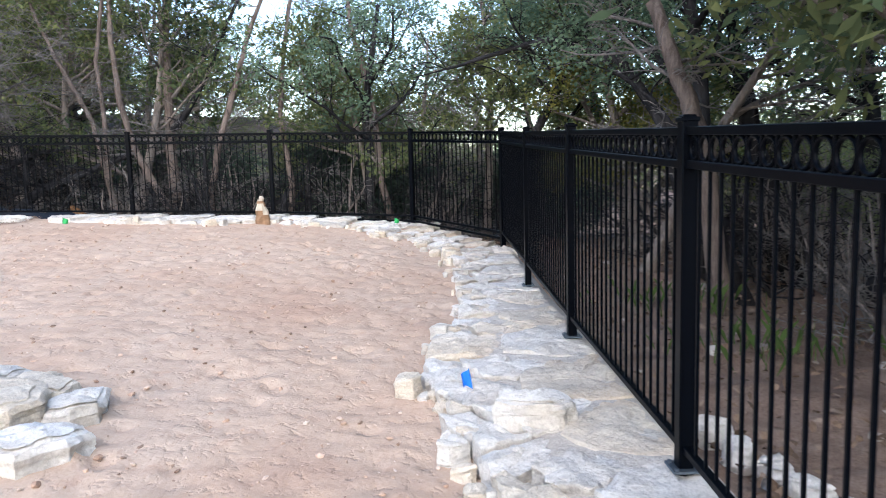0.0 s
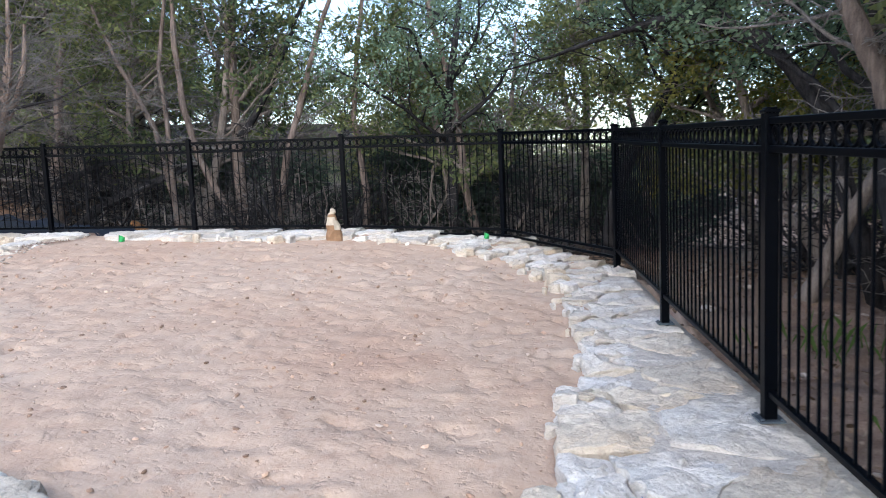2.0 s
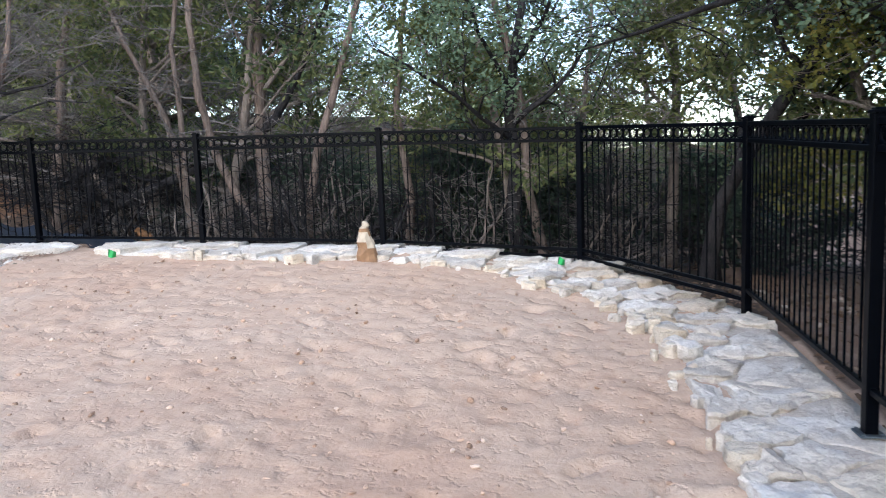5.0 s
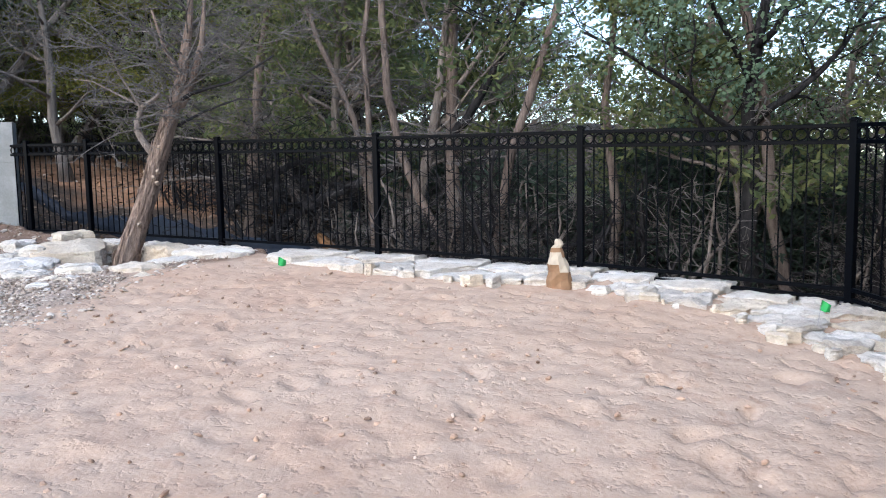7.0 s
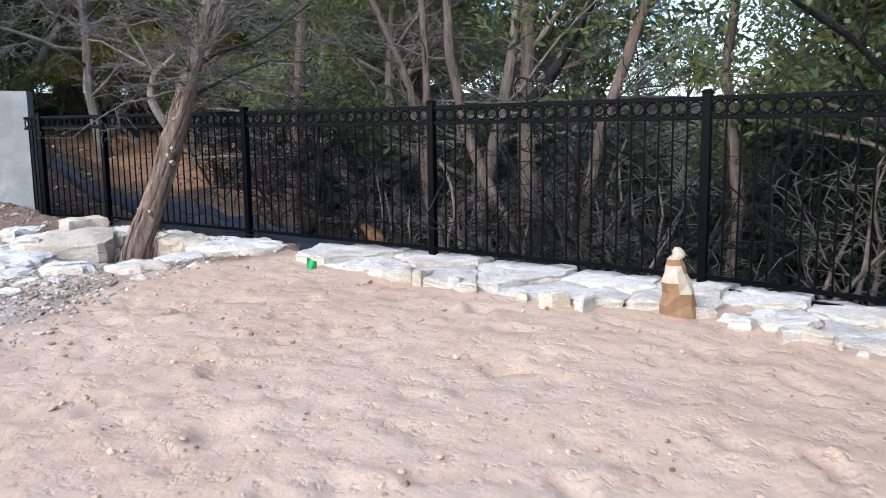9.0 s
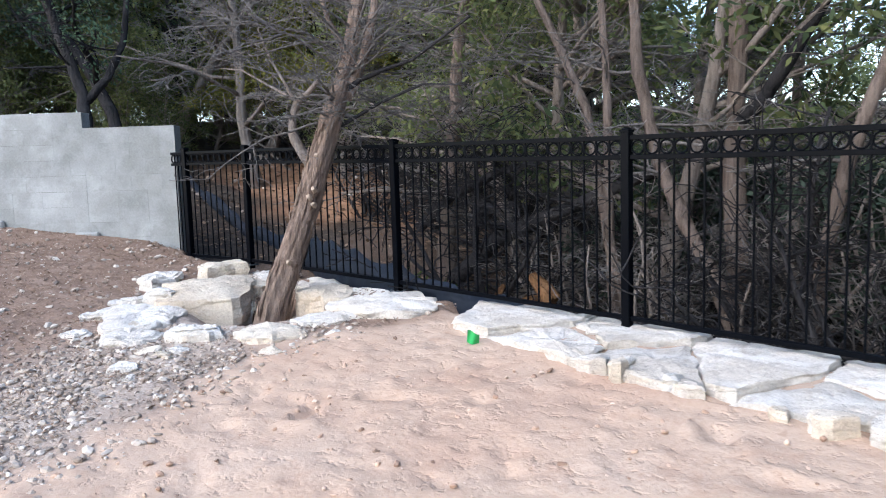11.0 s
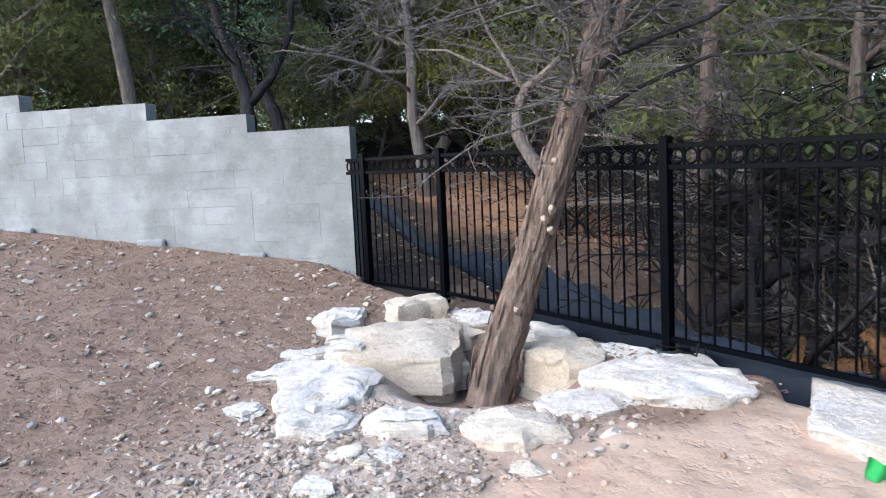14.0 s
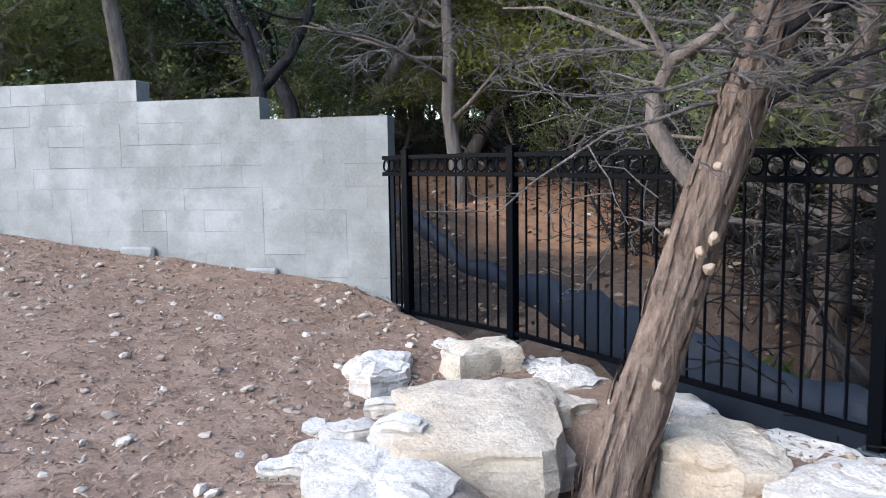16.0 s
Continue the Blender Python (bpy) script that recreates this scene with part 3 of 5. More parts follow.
def strip_point(s):
    """Inner and outer border point and foot height at the parameter s (0 at the first post, 1 per panel)."""
    i = min(int(s), len(POSTS) - 2)
    t = s - i
    p, q = POSTS[i], POSTS[i + 1]
    o = Vector((lerp(p[0], q[0], t), lerp(p[1], q[1], t)))
    cand = [Vector(a).lerp(Vector(b), k / 6) for a, b in zip(EDGE, EDGE[1:]) for k in range(6)] + [Vector(EDGE[-1])]
    inner = min(cand, key=lambda c: (c - o).length)
    return inner, o, lerp(p[2], q[2], t)


def build_border():
    rng = random.Random(11)
    border = tagged(empty("stone_border"), "border of split grey and white limestone slabs between sand and fence", "stone border", kind="structure")
    # bedding under the stones
    verts, faces = [], []
    N = 170
    for i in range(N + 1):
        s = i / N * 8.6
        inner, o, z = strip_point(s)
        out = o + (o - inner).normalized() * (0.14 if s < 5 else 0.21)
        zi = yard(inner.x, inner.y)
        row = [(inner.x, inner.y, zi - 0.05), (lerp(inner.x, o.x, 0.45), lerp(inner.y, o.y, 0.45), lerp(max(zi + 0.07, z - 0.07), z, 0.72) - 0.034), (o.x, o.y, z - 0.024), (out.x, out.y, z - 0.030), (out.x, out.y, z - 0.75)]
        verts += row
    for i in range(N):
        for k in range(4):
            faces.append((i * 5 + k, (i + 1) * 5 + k, (i + 1) * 5 + k + 1, i * 5 + k + 1))
    part("bedding", mesh_from("bedding", verts, faces, BED, True), None, border, "pale mortar bed between stones and fence")
    # stones as cells between scattered middles; u across (0 at the sand, 1 at the fence), s along
    seeds = []
    s = 0.3
    while s < 6.15:
        big = 0.8 < s < 5.0
        if big and rng.random() < 0.8:
            seeds += [(s, 0.70, "b"), (s + rng.uniform(-0.06, 0.06), 0.22, "s"), (s + 0.14, 0.12, "s"), (s + 0.17, 0.36, "s")]
            s += rng.uniform(0.30, 0.40)
        else:
            k = rng.choice((2, 3, 3))
            for j in range(k):
                seeds.append((s + rng.uniform(-0.07, 0.07), (j + 0.5 + rng.uniform(-0.22, 0.22)) / k, "s"))
            s += rng.uniform(0.13, 0.22)
    s = 6.22
    while s < 7.1:
        for j in range(2):
            seeds.append((s + rng.uniform(-0.06, 0.06), (j + 0.5 + rng.uniform(-0.15, 0.15)) / 2, "s" if j == 0 else "w"))
        s += rng.uniform(0.2, 0.3)
    for s, u in ((7.22, 0.6), (7.36, 0.25), (7.58, 0.62), (7.80, 0.35), (7.93, 0.72), (8.10, 0.3), (8.30, 0.62)):
        seeds.append((s + rng.uniform(-0.04, 0.04), u, "w"))
    places = []
    for s, u, k in seeds:
        inner, o, z = strip_point(s)
        p = inner.lerp(o + (o - inner).normalized() * 0.1, u)
        places.append((p.x, p.y))
    for idx, ((s, u, k), p) in enumerate(zip(seeds, places)):
        inner, o, z = strip_point(s)
        across = (o - inner).normalized()
        # start from a patch of the strip itself
        span = 0.5 if k != "w" else 0.62
        ss = [max(0, min(8.6, s + e * span)) for e in (-1, -0.66, -0.33, 0, 0.33, 0.66, 1)]
        ins = [strip_point(v) for v in ss]
        poly = [tuple(a + (b - a).normalized() * 0.11 * (noise.noise(Vector((a.x * 4, a.y * 4, 9))) - 0.1)) for a, b, c in ins] + [tuple(b + (b - a).normalized() * (0.09 if s < 5 else 0.17)) for a, b, c in reversed(ins)]
        for j, q in enumerate(places):
            if j != idx and math.hypot(q[0] - p[0], q[1] - p[1]) < 3.0 and poly:
                poly = clip(poly, p, q)
        if len(poly) < 3:
            continue
        local = [(x - p[0], y - p[1]) for x, y in poly]
        zi = yard(p[0], p[1])
        top = lerp(max(zi + 0.07, z - 0.07), z, min(1, u * 1.6)) + (rng.uniform(-0.02, 0.02) if u < 0.6 else rng.uniform(-0.012, 0.0))
        base = zi - 0.02
        h = max(0.05, top - base - 0.015)
        mat = {"w": WHITE_STONE, "b": rng.choice((WHITE_STONE, CREAM_STONE, STONE))}.get(k) or rng.choice((STONE, STONE, WHITE_STONE, CREAM_STONE))
        me = slab_mesh(local, h, rng, mat, inset=0.013 if k == "s" else 0.007, rough=0.042 if k == "s" else 0.030, crown=0.008, tilt=(rng.uniform(-0.03, 0.03), rng.uniform(-0.03, 0.03)) if k == "s" else (0, 0), bottom=0.06 if u < 0.6 else 0.3, round_off=0.012 if k == "s" else 0.018)
        part("stone", me, None, border, m=pose(p[0], p[1], base))
    # broken rubble along the edge of the sand
    for i in range(120):
        s = rng.uniform(1.6, 7.9)
        inner, o, z = strip_point(s)
        p = inner + (o - inner).normalized() * rng.gauss(0.0, 0.07)
        if (p - Vector((-3.24, 11.32))).length < 0.4:
            continue
        size = rng.choice((0.08, 0.10, 0.13, 0.17, 0.22)) * rng.uniform(0.8, 1.2)
        me = slab_mesh(blob_poly(size, size * rng.uniform(0.55, 0.9), rng, 7), size * rng.uniform(0.3, 0.5), rng, rng.choice((STONE, WHITE_STONE, CREAM_STONE)), inset=0, rough=0.02, crown=0.006, tilt=(rng.uniform(-0.2, 0.2), rng.uniform(-0.2, 0.2)), bottom=0.05, round_off=0.012)
        part("stone", me, None, border, m=pose(p.x, p.y, yard(p.x, p.y) + rng.uniform(-0.01, 0.03), 0, 0, rng.uniform(0, 360)))
    return border


build_border()


def boulder(name, x, y, base, lx, ly, h, turn, seed, mat, label, group="", tilt=(0, 0), rough=0.034, round_off=0.035, n=10, parent=None, crown=0.025):
    rng = random.Random(seed)
    me = slab_mesh(blob_poly(lx, ly, rng, n), h, rng, mat, inset=0.0, rough=rough, crown=crown, tilt=tilt, bottom=0.10, round_off=round_off)
    ob = new(name, me)
    ob.matrix_basis = pose(x, y, base, 0, 0, turn)
    if parent:
        ob.parent = parent
        return tagged(ob, label)
    return tagged(ob, label, "stone", group)


PLANTER = tagged(empty("tree_planter"), "ring of stacked cream and white limestone rocks round a tree", "planter")
for args in (
    ("stone", -10.20, 11.28, 0.86, 0.62, 0.40, 0.23, 75, 32, CREAM_STONE, "thick cream limestone block by the fence"),
    ("stone", -10.58, 10.74, 0.90, 0.80, 0.42, 0.09, -32, 36, WHITE_STONE, "flat bluish-white limestone rock lying on brown soil"),
    ("stone", -9.45, 10.72, 0.82, 1.12, 0.98, 0.15, -33, 30, CREAM_STONE, "big layered cream limestone boulder stacked on ledges"),
    ("stone", -9.50, 10.80, 0.74, 0.92, 0.76, 0.09, -20, 46, CREAM_STONE, "thin cream limestone ledge under the big boulder"),
    ("stone", -9.42, 10.76, 0.60, 0.98, 0.84, 0.14, -45, 29, CREAM_STONE, "lower cream limestone ledge beside the tree"),
    ("stone", -9.60, 11.22, 0.76, 0.70, 0.36, 0.19, 0, 31, CREAM_STONE, "cream limestone boulder behind the big one"),
    ("stone", -9.50, 10.26, 0.92, 0.30, 0.20, 0.08, 45, 47, WHITE_STONE, "small white limestone piece wedged beside the boulder"),
    ("stone", -9.20, 9.96, 0.70, 1.04, 0.70, 0.165, -33, 33, STONE, "weathered grey limestone slab with dirty hollows"),
    ("stone", -8.27, 9.98, 0.68, 0.56, 0.34, 0.18, 30, 21, WHITE_STONE, "small white limestone block beside the tree"),
    ("stone", -7.86, 10.40, 0.68, 0.62, 0.58, 0.15, 60, 22, CREAM_STONE, "low cream limestone slab in front of the tree"),
    ("stone", -7.84, 10.98, 0.70, 0.72, 0.58, 0.15, 65, 23, WHITE_STONE, "pale limestone slab at the edge of the sand"),
    ("stone", -7.78, 11.48, 0.72, 0.98, 0.92, 0.19, -25, 24, WHITE_STONE, "broad white limestone slab under the fence post"),
    ("stone", -8.56, 11.44, 0.78, 0.80, 0.52, 0.15, -12, 25, CREAM_STONE, "thick cream limestone slab behind the tree"),
    ("stone", -8.56, 11.46, 0.70, 0.66, 0.40, 0.09, 8, 48, CREAM_STONE, "thin cream limestone ledge below the slab"),
    ("stone", -8.44, 11.34, 0.56, 0.72, 0.36, 0.15, 0, 26, CREAM_STONE, "cream limestone block below the ledge"),
    ("stone", -8.40, 11.74, 0.72, 0.60, 0.40, 0.18, -4, 49, WHITE_STONE, "white limestone slab along the fence"),
    ("stone", -9.10, 11.70, 0.74, 0.84, 0.50, 0.18, -4, 27, WHITE_STONE, "flat white limestone slab along the fence"),
    ("stone", -9.82, 11.62, 0.76, 0.86, 0.46, 0.19, -8, 28, WHITE_STONE, "flat pale limestone slab along the fence"),
    ("stone", -8.72, 9.66, 0.68, 0.60, 0.46, 0.12, 20, 34, STONE, "broken grey limestone slab half sunk in gravel"),
    ("stone", -9.78, 10.14, 0.82, 0.34, 0.24, 0.09, 70, 35, STONE, "small rough grey limestone piece"),
    ("stone", -9.98, 10.42, 0.86, 0.28, 0.20, 0.08, 50, 37, STONE, "small grey limestone rock on soil"),
    ("stone", -9.66, 9.76, 0.78, 0.34, 0.26, 0.07, 60, 42, STONE, "flat grey limestone piece in the gravel"),
    ("stone", -9.20, 9.44, 0.72, 0.36, 0.26, 0.07, 15, 50, STONE, "flat grey limestone piece in the gravel"),
    ("stone", -8.10, 9.70, 0.66, 0.36, 0.24, 0.08, 15, 41, STONE, "flat grey limestone piece in the gravel"),
    ("stone", -7.44, 10.16, 0.68, 0.28, 0.20, 0.09, 25, 43, CREAM_STONE, "small cream stone at the edge of the sand"),
    ("stone", -7.42, 10.72, 0.70, 0.26, 0.20, 0.09, 75, 44, WHITE_STONE, "small white limestone piece at the edge"),
    ("stone", -10.85, 11.44, 0.88, 0.45, 0.26, 0.09, 0, 40, STONE, "grey limestone piece under the fence"),
):
    boulder(*args, parent=PLANTER, tilt=(-0.08, 0.03) if args[8] == 30 else (-0.05, 0.02) if args[8] == 33 else (0, 0), round_off=0.04 if args[8] in (21, 36) else 0.022, rough=0.036, n=8, crown=0.045 if args[8] == 30 else 0.02)
bits = random.Random(23)
for _ in range(46):
    x, y = bits.uniform(-10.1, -7.7), bits.uniform(9.25, 10.1)
    if abs((x + 8.9) * 0.45 + (y - 9.95)) > 0.42:
        continue
    size = bits.choice((0.09, 0.12, 0.16, 0.22, 0.28)) * bits.uniform(0.8, 1.2)
    me = slab_mesh(blob_poly(size, size * bits.uniform(0.5, 0.85), bits, 8), size * 0.16, bits, bits.choice((STONE, CREAM_STONE, CREAM_STONE)), inset=0, rough=0.02, crown=0.006, tilt=(bits.uniform(-0.15, 0.15), bits.uniform(-0.15, 0.15)), bottom=0.05, round_off=0.012)
    part("stone", me, None, PLANTER, m=pose(x, y, yard(x, y) - 0.012, 0, 0, bits.uniform(0, 360)))
PILE = tagged(empty("stone_pile"), "low pile of white and cream limestone slabs on sand", "stone pile")
for args in (
    ("stone", -2.05, 3.70, 0.26, 0.34, 0.52, 0.10, 20, 51, WHITE_STONE, "white limestone slab at the rim of the pile"),
    ("stone", -1.98, 3.18, 0.24, 0.50, 0.55, 0.11, -25, 52, WHITE_STONE, "white limestone slab at the foot of the pile"),
    ("stone", -2.45, 3.92, 0.28, 0.66, 0.46, 0.11, -30, 53, CREAM_STONE, "cream limestone slab at the rim of the pile"),
    ("stone", -2.90, 4.12, 0.30, 0.66, 0.40, 0.11, -10, 54, STONE, "grey limestone slab at the rim of the pile"),
    ("stone", -2.52, 3.45, 0.34, 0.78, 0.60, 0.10, 12, 55, CREAM_STONE, "cream limestone slab stacked on the pile"),
    ("stone", -3.05, 3.70, 0.36, 0.66, 0.46, 0.10, -5, 56, WHITE_STONE, "white limestone slab on top of the pile"),
    ("stone", -2.40, 2.95, 0.28, 0.66, 0.52, 0.12, 30, 57, WHITE_STONE, "bright white limestone slab in the pile"),
    ("stone", -3.00, 3.10, 0.30, 0.80, 0.65, 0.12, 15, 58, CREAM_STONE, "cream limestone slab in the pile"),
):
    boulder(*args, parent=PILE, n=8)
boulder("flag_stone", 0.20, 4.12, 0.13, 0.52, 0.26, 0.10, 8, 61, CREAM_STONE, "thin brown-edged limestone piece under a blue flag", "loose stones")
boulder("loose_slab", 0.48, 3.62, 0.27, 0.50, 0.24, 0.10, -14, 62, WHITE_STONE, "small white limestone block lying on the border", "loose stones")
for i, (x, y) in enumerate(((1.55, 3.55), (1.62, 3.3), (1.70, 3.05), (1.76, 2.80), (1.50, 3.85))):
    boulder("edging_stone", x, y, ground_height(x, y) - 0.02, 0.24, 0.17, 0.12, 70 + i * 23, 70 + i, STONE, "rounded grey limestone rock on leaf litter", "rocks outside the fence")


# ---- standing stone, flags ----
def standing_stone():
    verts, faces = [], []
    rings = [(-0.03, 0.125, 0.10), (0.05, 0.122, 0.095), (0.13, 0.110, 0.085), (0.20, 0.095, 0.075), (0.26, 0.078, 0.062), (0.31, 0.062, 0.052), (0.35, 0.048, 0.045), (0.38, 0.044, 0.038), (0.41, 0.036, 0.03), (0.43, 0.018, 0.015)]
    n = 9
    for z, rx, ry in rings:
        lean = -0.055 * (max(z, 0) / 0.43) ** 1.1 + (0.03 if z > 0.37 else 0)
        for k in range(n):
            a = 2 * math.pi * k / n
            w = 1 + 0.30 * noise.noise(Vector((math.cos(a) * 1.6, math.sin(a) * 1.6, z * 12)))
            verts.append((lean + rx * w * math.cos(a), ry * w * math.sin(a), z))
    for i in range(len(rings) - 1):
        for k in range(n):
            faces.append((i * n + k, i * n + (k + 1) % n, (i + 1) * n + (k + 1) % n, (i + 1) * n + k))
    faces.append(tuple((len(rings) - 1) * n + k for k in range(n)))
    tan = make_plain("tan_weathered_face", (0.23, 0.135, 0.075), 0.9, grain=12, amount=0.4, relief=0.01)
    pale = make_plain("pale_weathered_top", (0.42, 0.36, 0.28), 0.9, grain=14, amount=0.25, relief=0.008)
    me = mesh_from("garden_statue", verts, faces, (tan, pale))
    for p in me.polygons:
        c = p.center
        if c.z > 0.36 or 0.17 - 0.5 * c.x < c.z < 0.29 - 0.5 * c.x:
            p.material_index = 1
    ob = new("garden_statue", me)
    ob.matrix_basis = pose(-3.24, 11.32, 0.735, 0, 0, 12)
    tagged(ob, "small upright tan and white weathered stone figure on the border", "garden statue")


standing_stone()


def marker_flag(x, y, z, h, turn, mat, label, size=0.09, lean=6, tall=1.15):
    flag = tagged(empty("marker_flag", (x, y, z)), label, "marker flag", "marker flags")
    flag.rotation_euler = (radians(lean), radians(lean), radians(turn))
    v, f = [], []
    tube(v, f, [Vector((0, 0, -0.05)), Vector((0, 0, h))], [0.0018, 0.0018], 5)
    part("stake", mesh_from("stake", v, f, WIRE), None, flag, "thin wire stake")
    v, f = [], []
    n = 6
    for side in (0.0012, -0.0012):
        for i in range(n + 1):
            for j in range(4):
                x2, z2 = size * i / n, h - size * tall * j / 3 * (1 - 0.25 * i / n)
                v.append((x2, side + 0.016 * math.sin(i * 1.1 + j * 0.6), z2 - 0.03 * i / n))
    m = (n + 1) * 4
    for s in (0, 1):
        for i in range(n):
            for j in range(3):
                q = [s * m + i * 4 + j, s * m + (i + 1) * 4 + j, s * m + (i + 1) * 4 + j + 1, s * m + i * 4 + j + 1]
                f.append(q if s else q[::-1])
    part("pennant", mesh_from("pennant", v, f, mat, True), None, flag)


marker_flag(-1.12, 10.95, 0.60, 0.20, 15, GREEN_FLAG, "small bent green vinyl marker flag at the border", 0.07)
marker_flag(-6.42, 11.10, 0.79, 0.12, 40, GREEN_FLAG, "small green vinyl marker flag at the edge of the sand", 0.085)
marker_flag(0.16, 4.12, 0.22, 0.17, 200, BLUE_FLAG, "small blue vinyl marker flag on a stone", 0.055, tall=2.4)


# ---- silt fence ----
def silt_fence():
    path = [(-15.8, 13.6, 2.10), (-14.64, 13.32, 1.83), (-13.78, 13.30, 1.58), (-13.4, 13.30, 1.34), (-12.69, 13.3, 1.20), (-11.9, 13.25, 1.18), (-11.0, 13.0, 1.19), (-10.2, 12.6, 1.22), (-9.4, 12.24, 1.25), (-8.9, 12.15, 1.18),
            (-8.2, 12.1, 1.09), (-7.8, 12.1, 1.0), (-7.2, 12.1, 0.96), (-6.5, 12.1, 0.87), (-5.9, 12.12, 0.74)]
    verts, faces, rows = [], [], 7
    cols = []
    for (ax, ay, az), (bx, by, bz) in zip(path, path[1:]):
        for k in range(10):
            t = k / 10
            cols.append((lerp(ax, bx, t), lerp(ay, by, t), lerp(az, bz, t)))
    for i, (x, y, z) in enumerate(cols):
        foot = min(ground_height(x, y) - 0.06, z - 0.30)
        sag = 0.035 * math.sin(i * 0.52) + 0.03 * noise.noise(Vector((i * 0.3, 0, 0)))
        for j in range(rows):
            t = j / (rows - 1)
            yy = y - 0.06 * math.sin(t * math.pi) + 0.02 * noise.noise(Vector((i * 0.4, t * 3, 1))) * (0.4 + t)
            verts.append((x, yy, lerp(z + sag * (1 - t), foot, t)))
    for i in range(len(cols) - 1):
        for j in range(rows - 1):
            faces.append((i * rows + j, (i + 1) * rows + j, (i + 1) * rows + j + 1, i * rows + j + 1))
    bm = bmesh.new()
    me = mesh_from("cloth", verts, faces, FABRIC, True)
    bm.from_mesh(me)
    bmesh.ops.solidify(bm, geom=list(bm.faces), thickness=0.004)
    fence = tagged(empty("silt_fence", (-10, 12.75, 0.6)), "sagging black fabric silt fence on the slope", "silt fence")
    ob = part("cloth", mesh_of("cloth", bm, FABRIC, True), None, fence)
    ob.location = (10, -12.75, -0.6)
    for x, y, z in (path[1], path[4], path[6], path[8]):
        part("stake", box(bmesh.new(), 0.035, 0.035, 0.75, pose(x + 10, y - 12.75 + 0.04, z - 0.6 - 0.33), 0.003), DARK_BARK, fence, "wooden stake")


silt_fence()


# ---- trees ----
def leaf_quads(tips, dirs, per, spread_r, size, rng, droop=0.0, aspect=0.45, flat=0.0):
    """Many small bent leaves round the tips of twigs: vertices and faces."""
    tips, dirs = np.asarray(tips), np.asarray(dirs)
    n = len(tips) * per
    c = np.repeat(tips, per, 0) + rng.normal(0, spread_r, (n, 3)) * np.array([1, 1, 0.75])
    d = np.repeat(dirs, per, 0) * 0.7 + rng.normal(0, 0.8, (n, 3))
    d[:, 2] -= droop
    d /= np.linalg.norm(d, axis=1)[:, None] + 1e-9
    s = rng.normal(0, 1, (n, 3))
    s[:, 2] *= 1 - flat
    s -= (s * d).sum(1)[:, None] * d
    s /= np.linalg.norm(s, axis=1)[:, None] + 1e-9
    k = rng.uniform(0.6, 1.3, (n, 1)) * size
    w = s * k * aspect * 0.5
    a, mid, b = c, c + d * k * 0.5, c + d * k
    verts = np.stack([a, mid + w, b, mid - w], 1).reshape(-1, 3)
    idx = np.arange(n)[:, None] * 4
    return verts, np.concatenate([idx, idx + 1, idx + 2, idx + 3], 1)


def grow(rng, start, direction, length, radius, level, spec, out, tips):
    """One branch and its children. out: list of (points, radii)."""
    n = spec["segments"][min(level, len(spec["segments"]) - 1)]
    pts, p, d = [start.copy()], start.copy(), direction.normalized()
    bend = spec["bend"][min(level, len(spec["bend"]) - 1)]
    rise = spec["rise"][min(level, len(spec["rise"]) - 1)]
    for i in range(n):
        d = (d + Vector((rng.gauss(0, bend), rng.gauss(0, bend), rng.gauss(0, bend) + rise))).normalized()
        p = p + d * length / n
        pts.append(p.copy())
    radii = [radius * (1 - 0.72 * (i / n) ** 0.9) for i in range(n + 1)]
    out.append((pts, radii, level))
    if level >= spec["levels"]:
        tips.append((pts[-1], d))
        if n > 2:
            tips.append((pts[-2], d))
        return
    kids = spec["kids"][min(level, len(spec["kids"]) - 1)]
    lo = spec["from"][min(level, len(spec["from"]) - 1)]
    for k in range(kids):
        t = lo + (1 - lo) * (k + rng.random()) / kids
        i = min(n - 1, int(t * n))
        q = pts[i].lerp(pts[i + 1], t * n - i)
        ang = rng.uniform(0, 2 * math.pi)
        side = Vector((math.cos(ang), math.sin(ang), 0))
        spread_a = spec["spread"][min(level, len(spec["spread"]) - 1)]
        cd = (pts[i + 1] - pts[i]).normalized() * (1 - spread_a) + side * spread_a + Vector((0, 0, rng.uniform(-0.1, 0.25)))
        ratio = spec["ratio"][min(level, len(spec["ratio"]) - 1)]
        grow(rng, q, cd, length * ratio * rng.uniform(0.65, 1.2) * (1.15 - 0.5 * t), radii[i] * rng.uniform(0.38, 0.62), level + 1, spec, out, tips)
    tips.append((pts[-1], d))


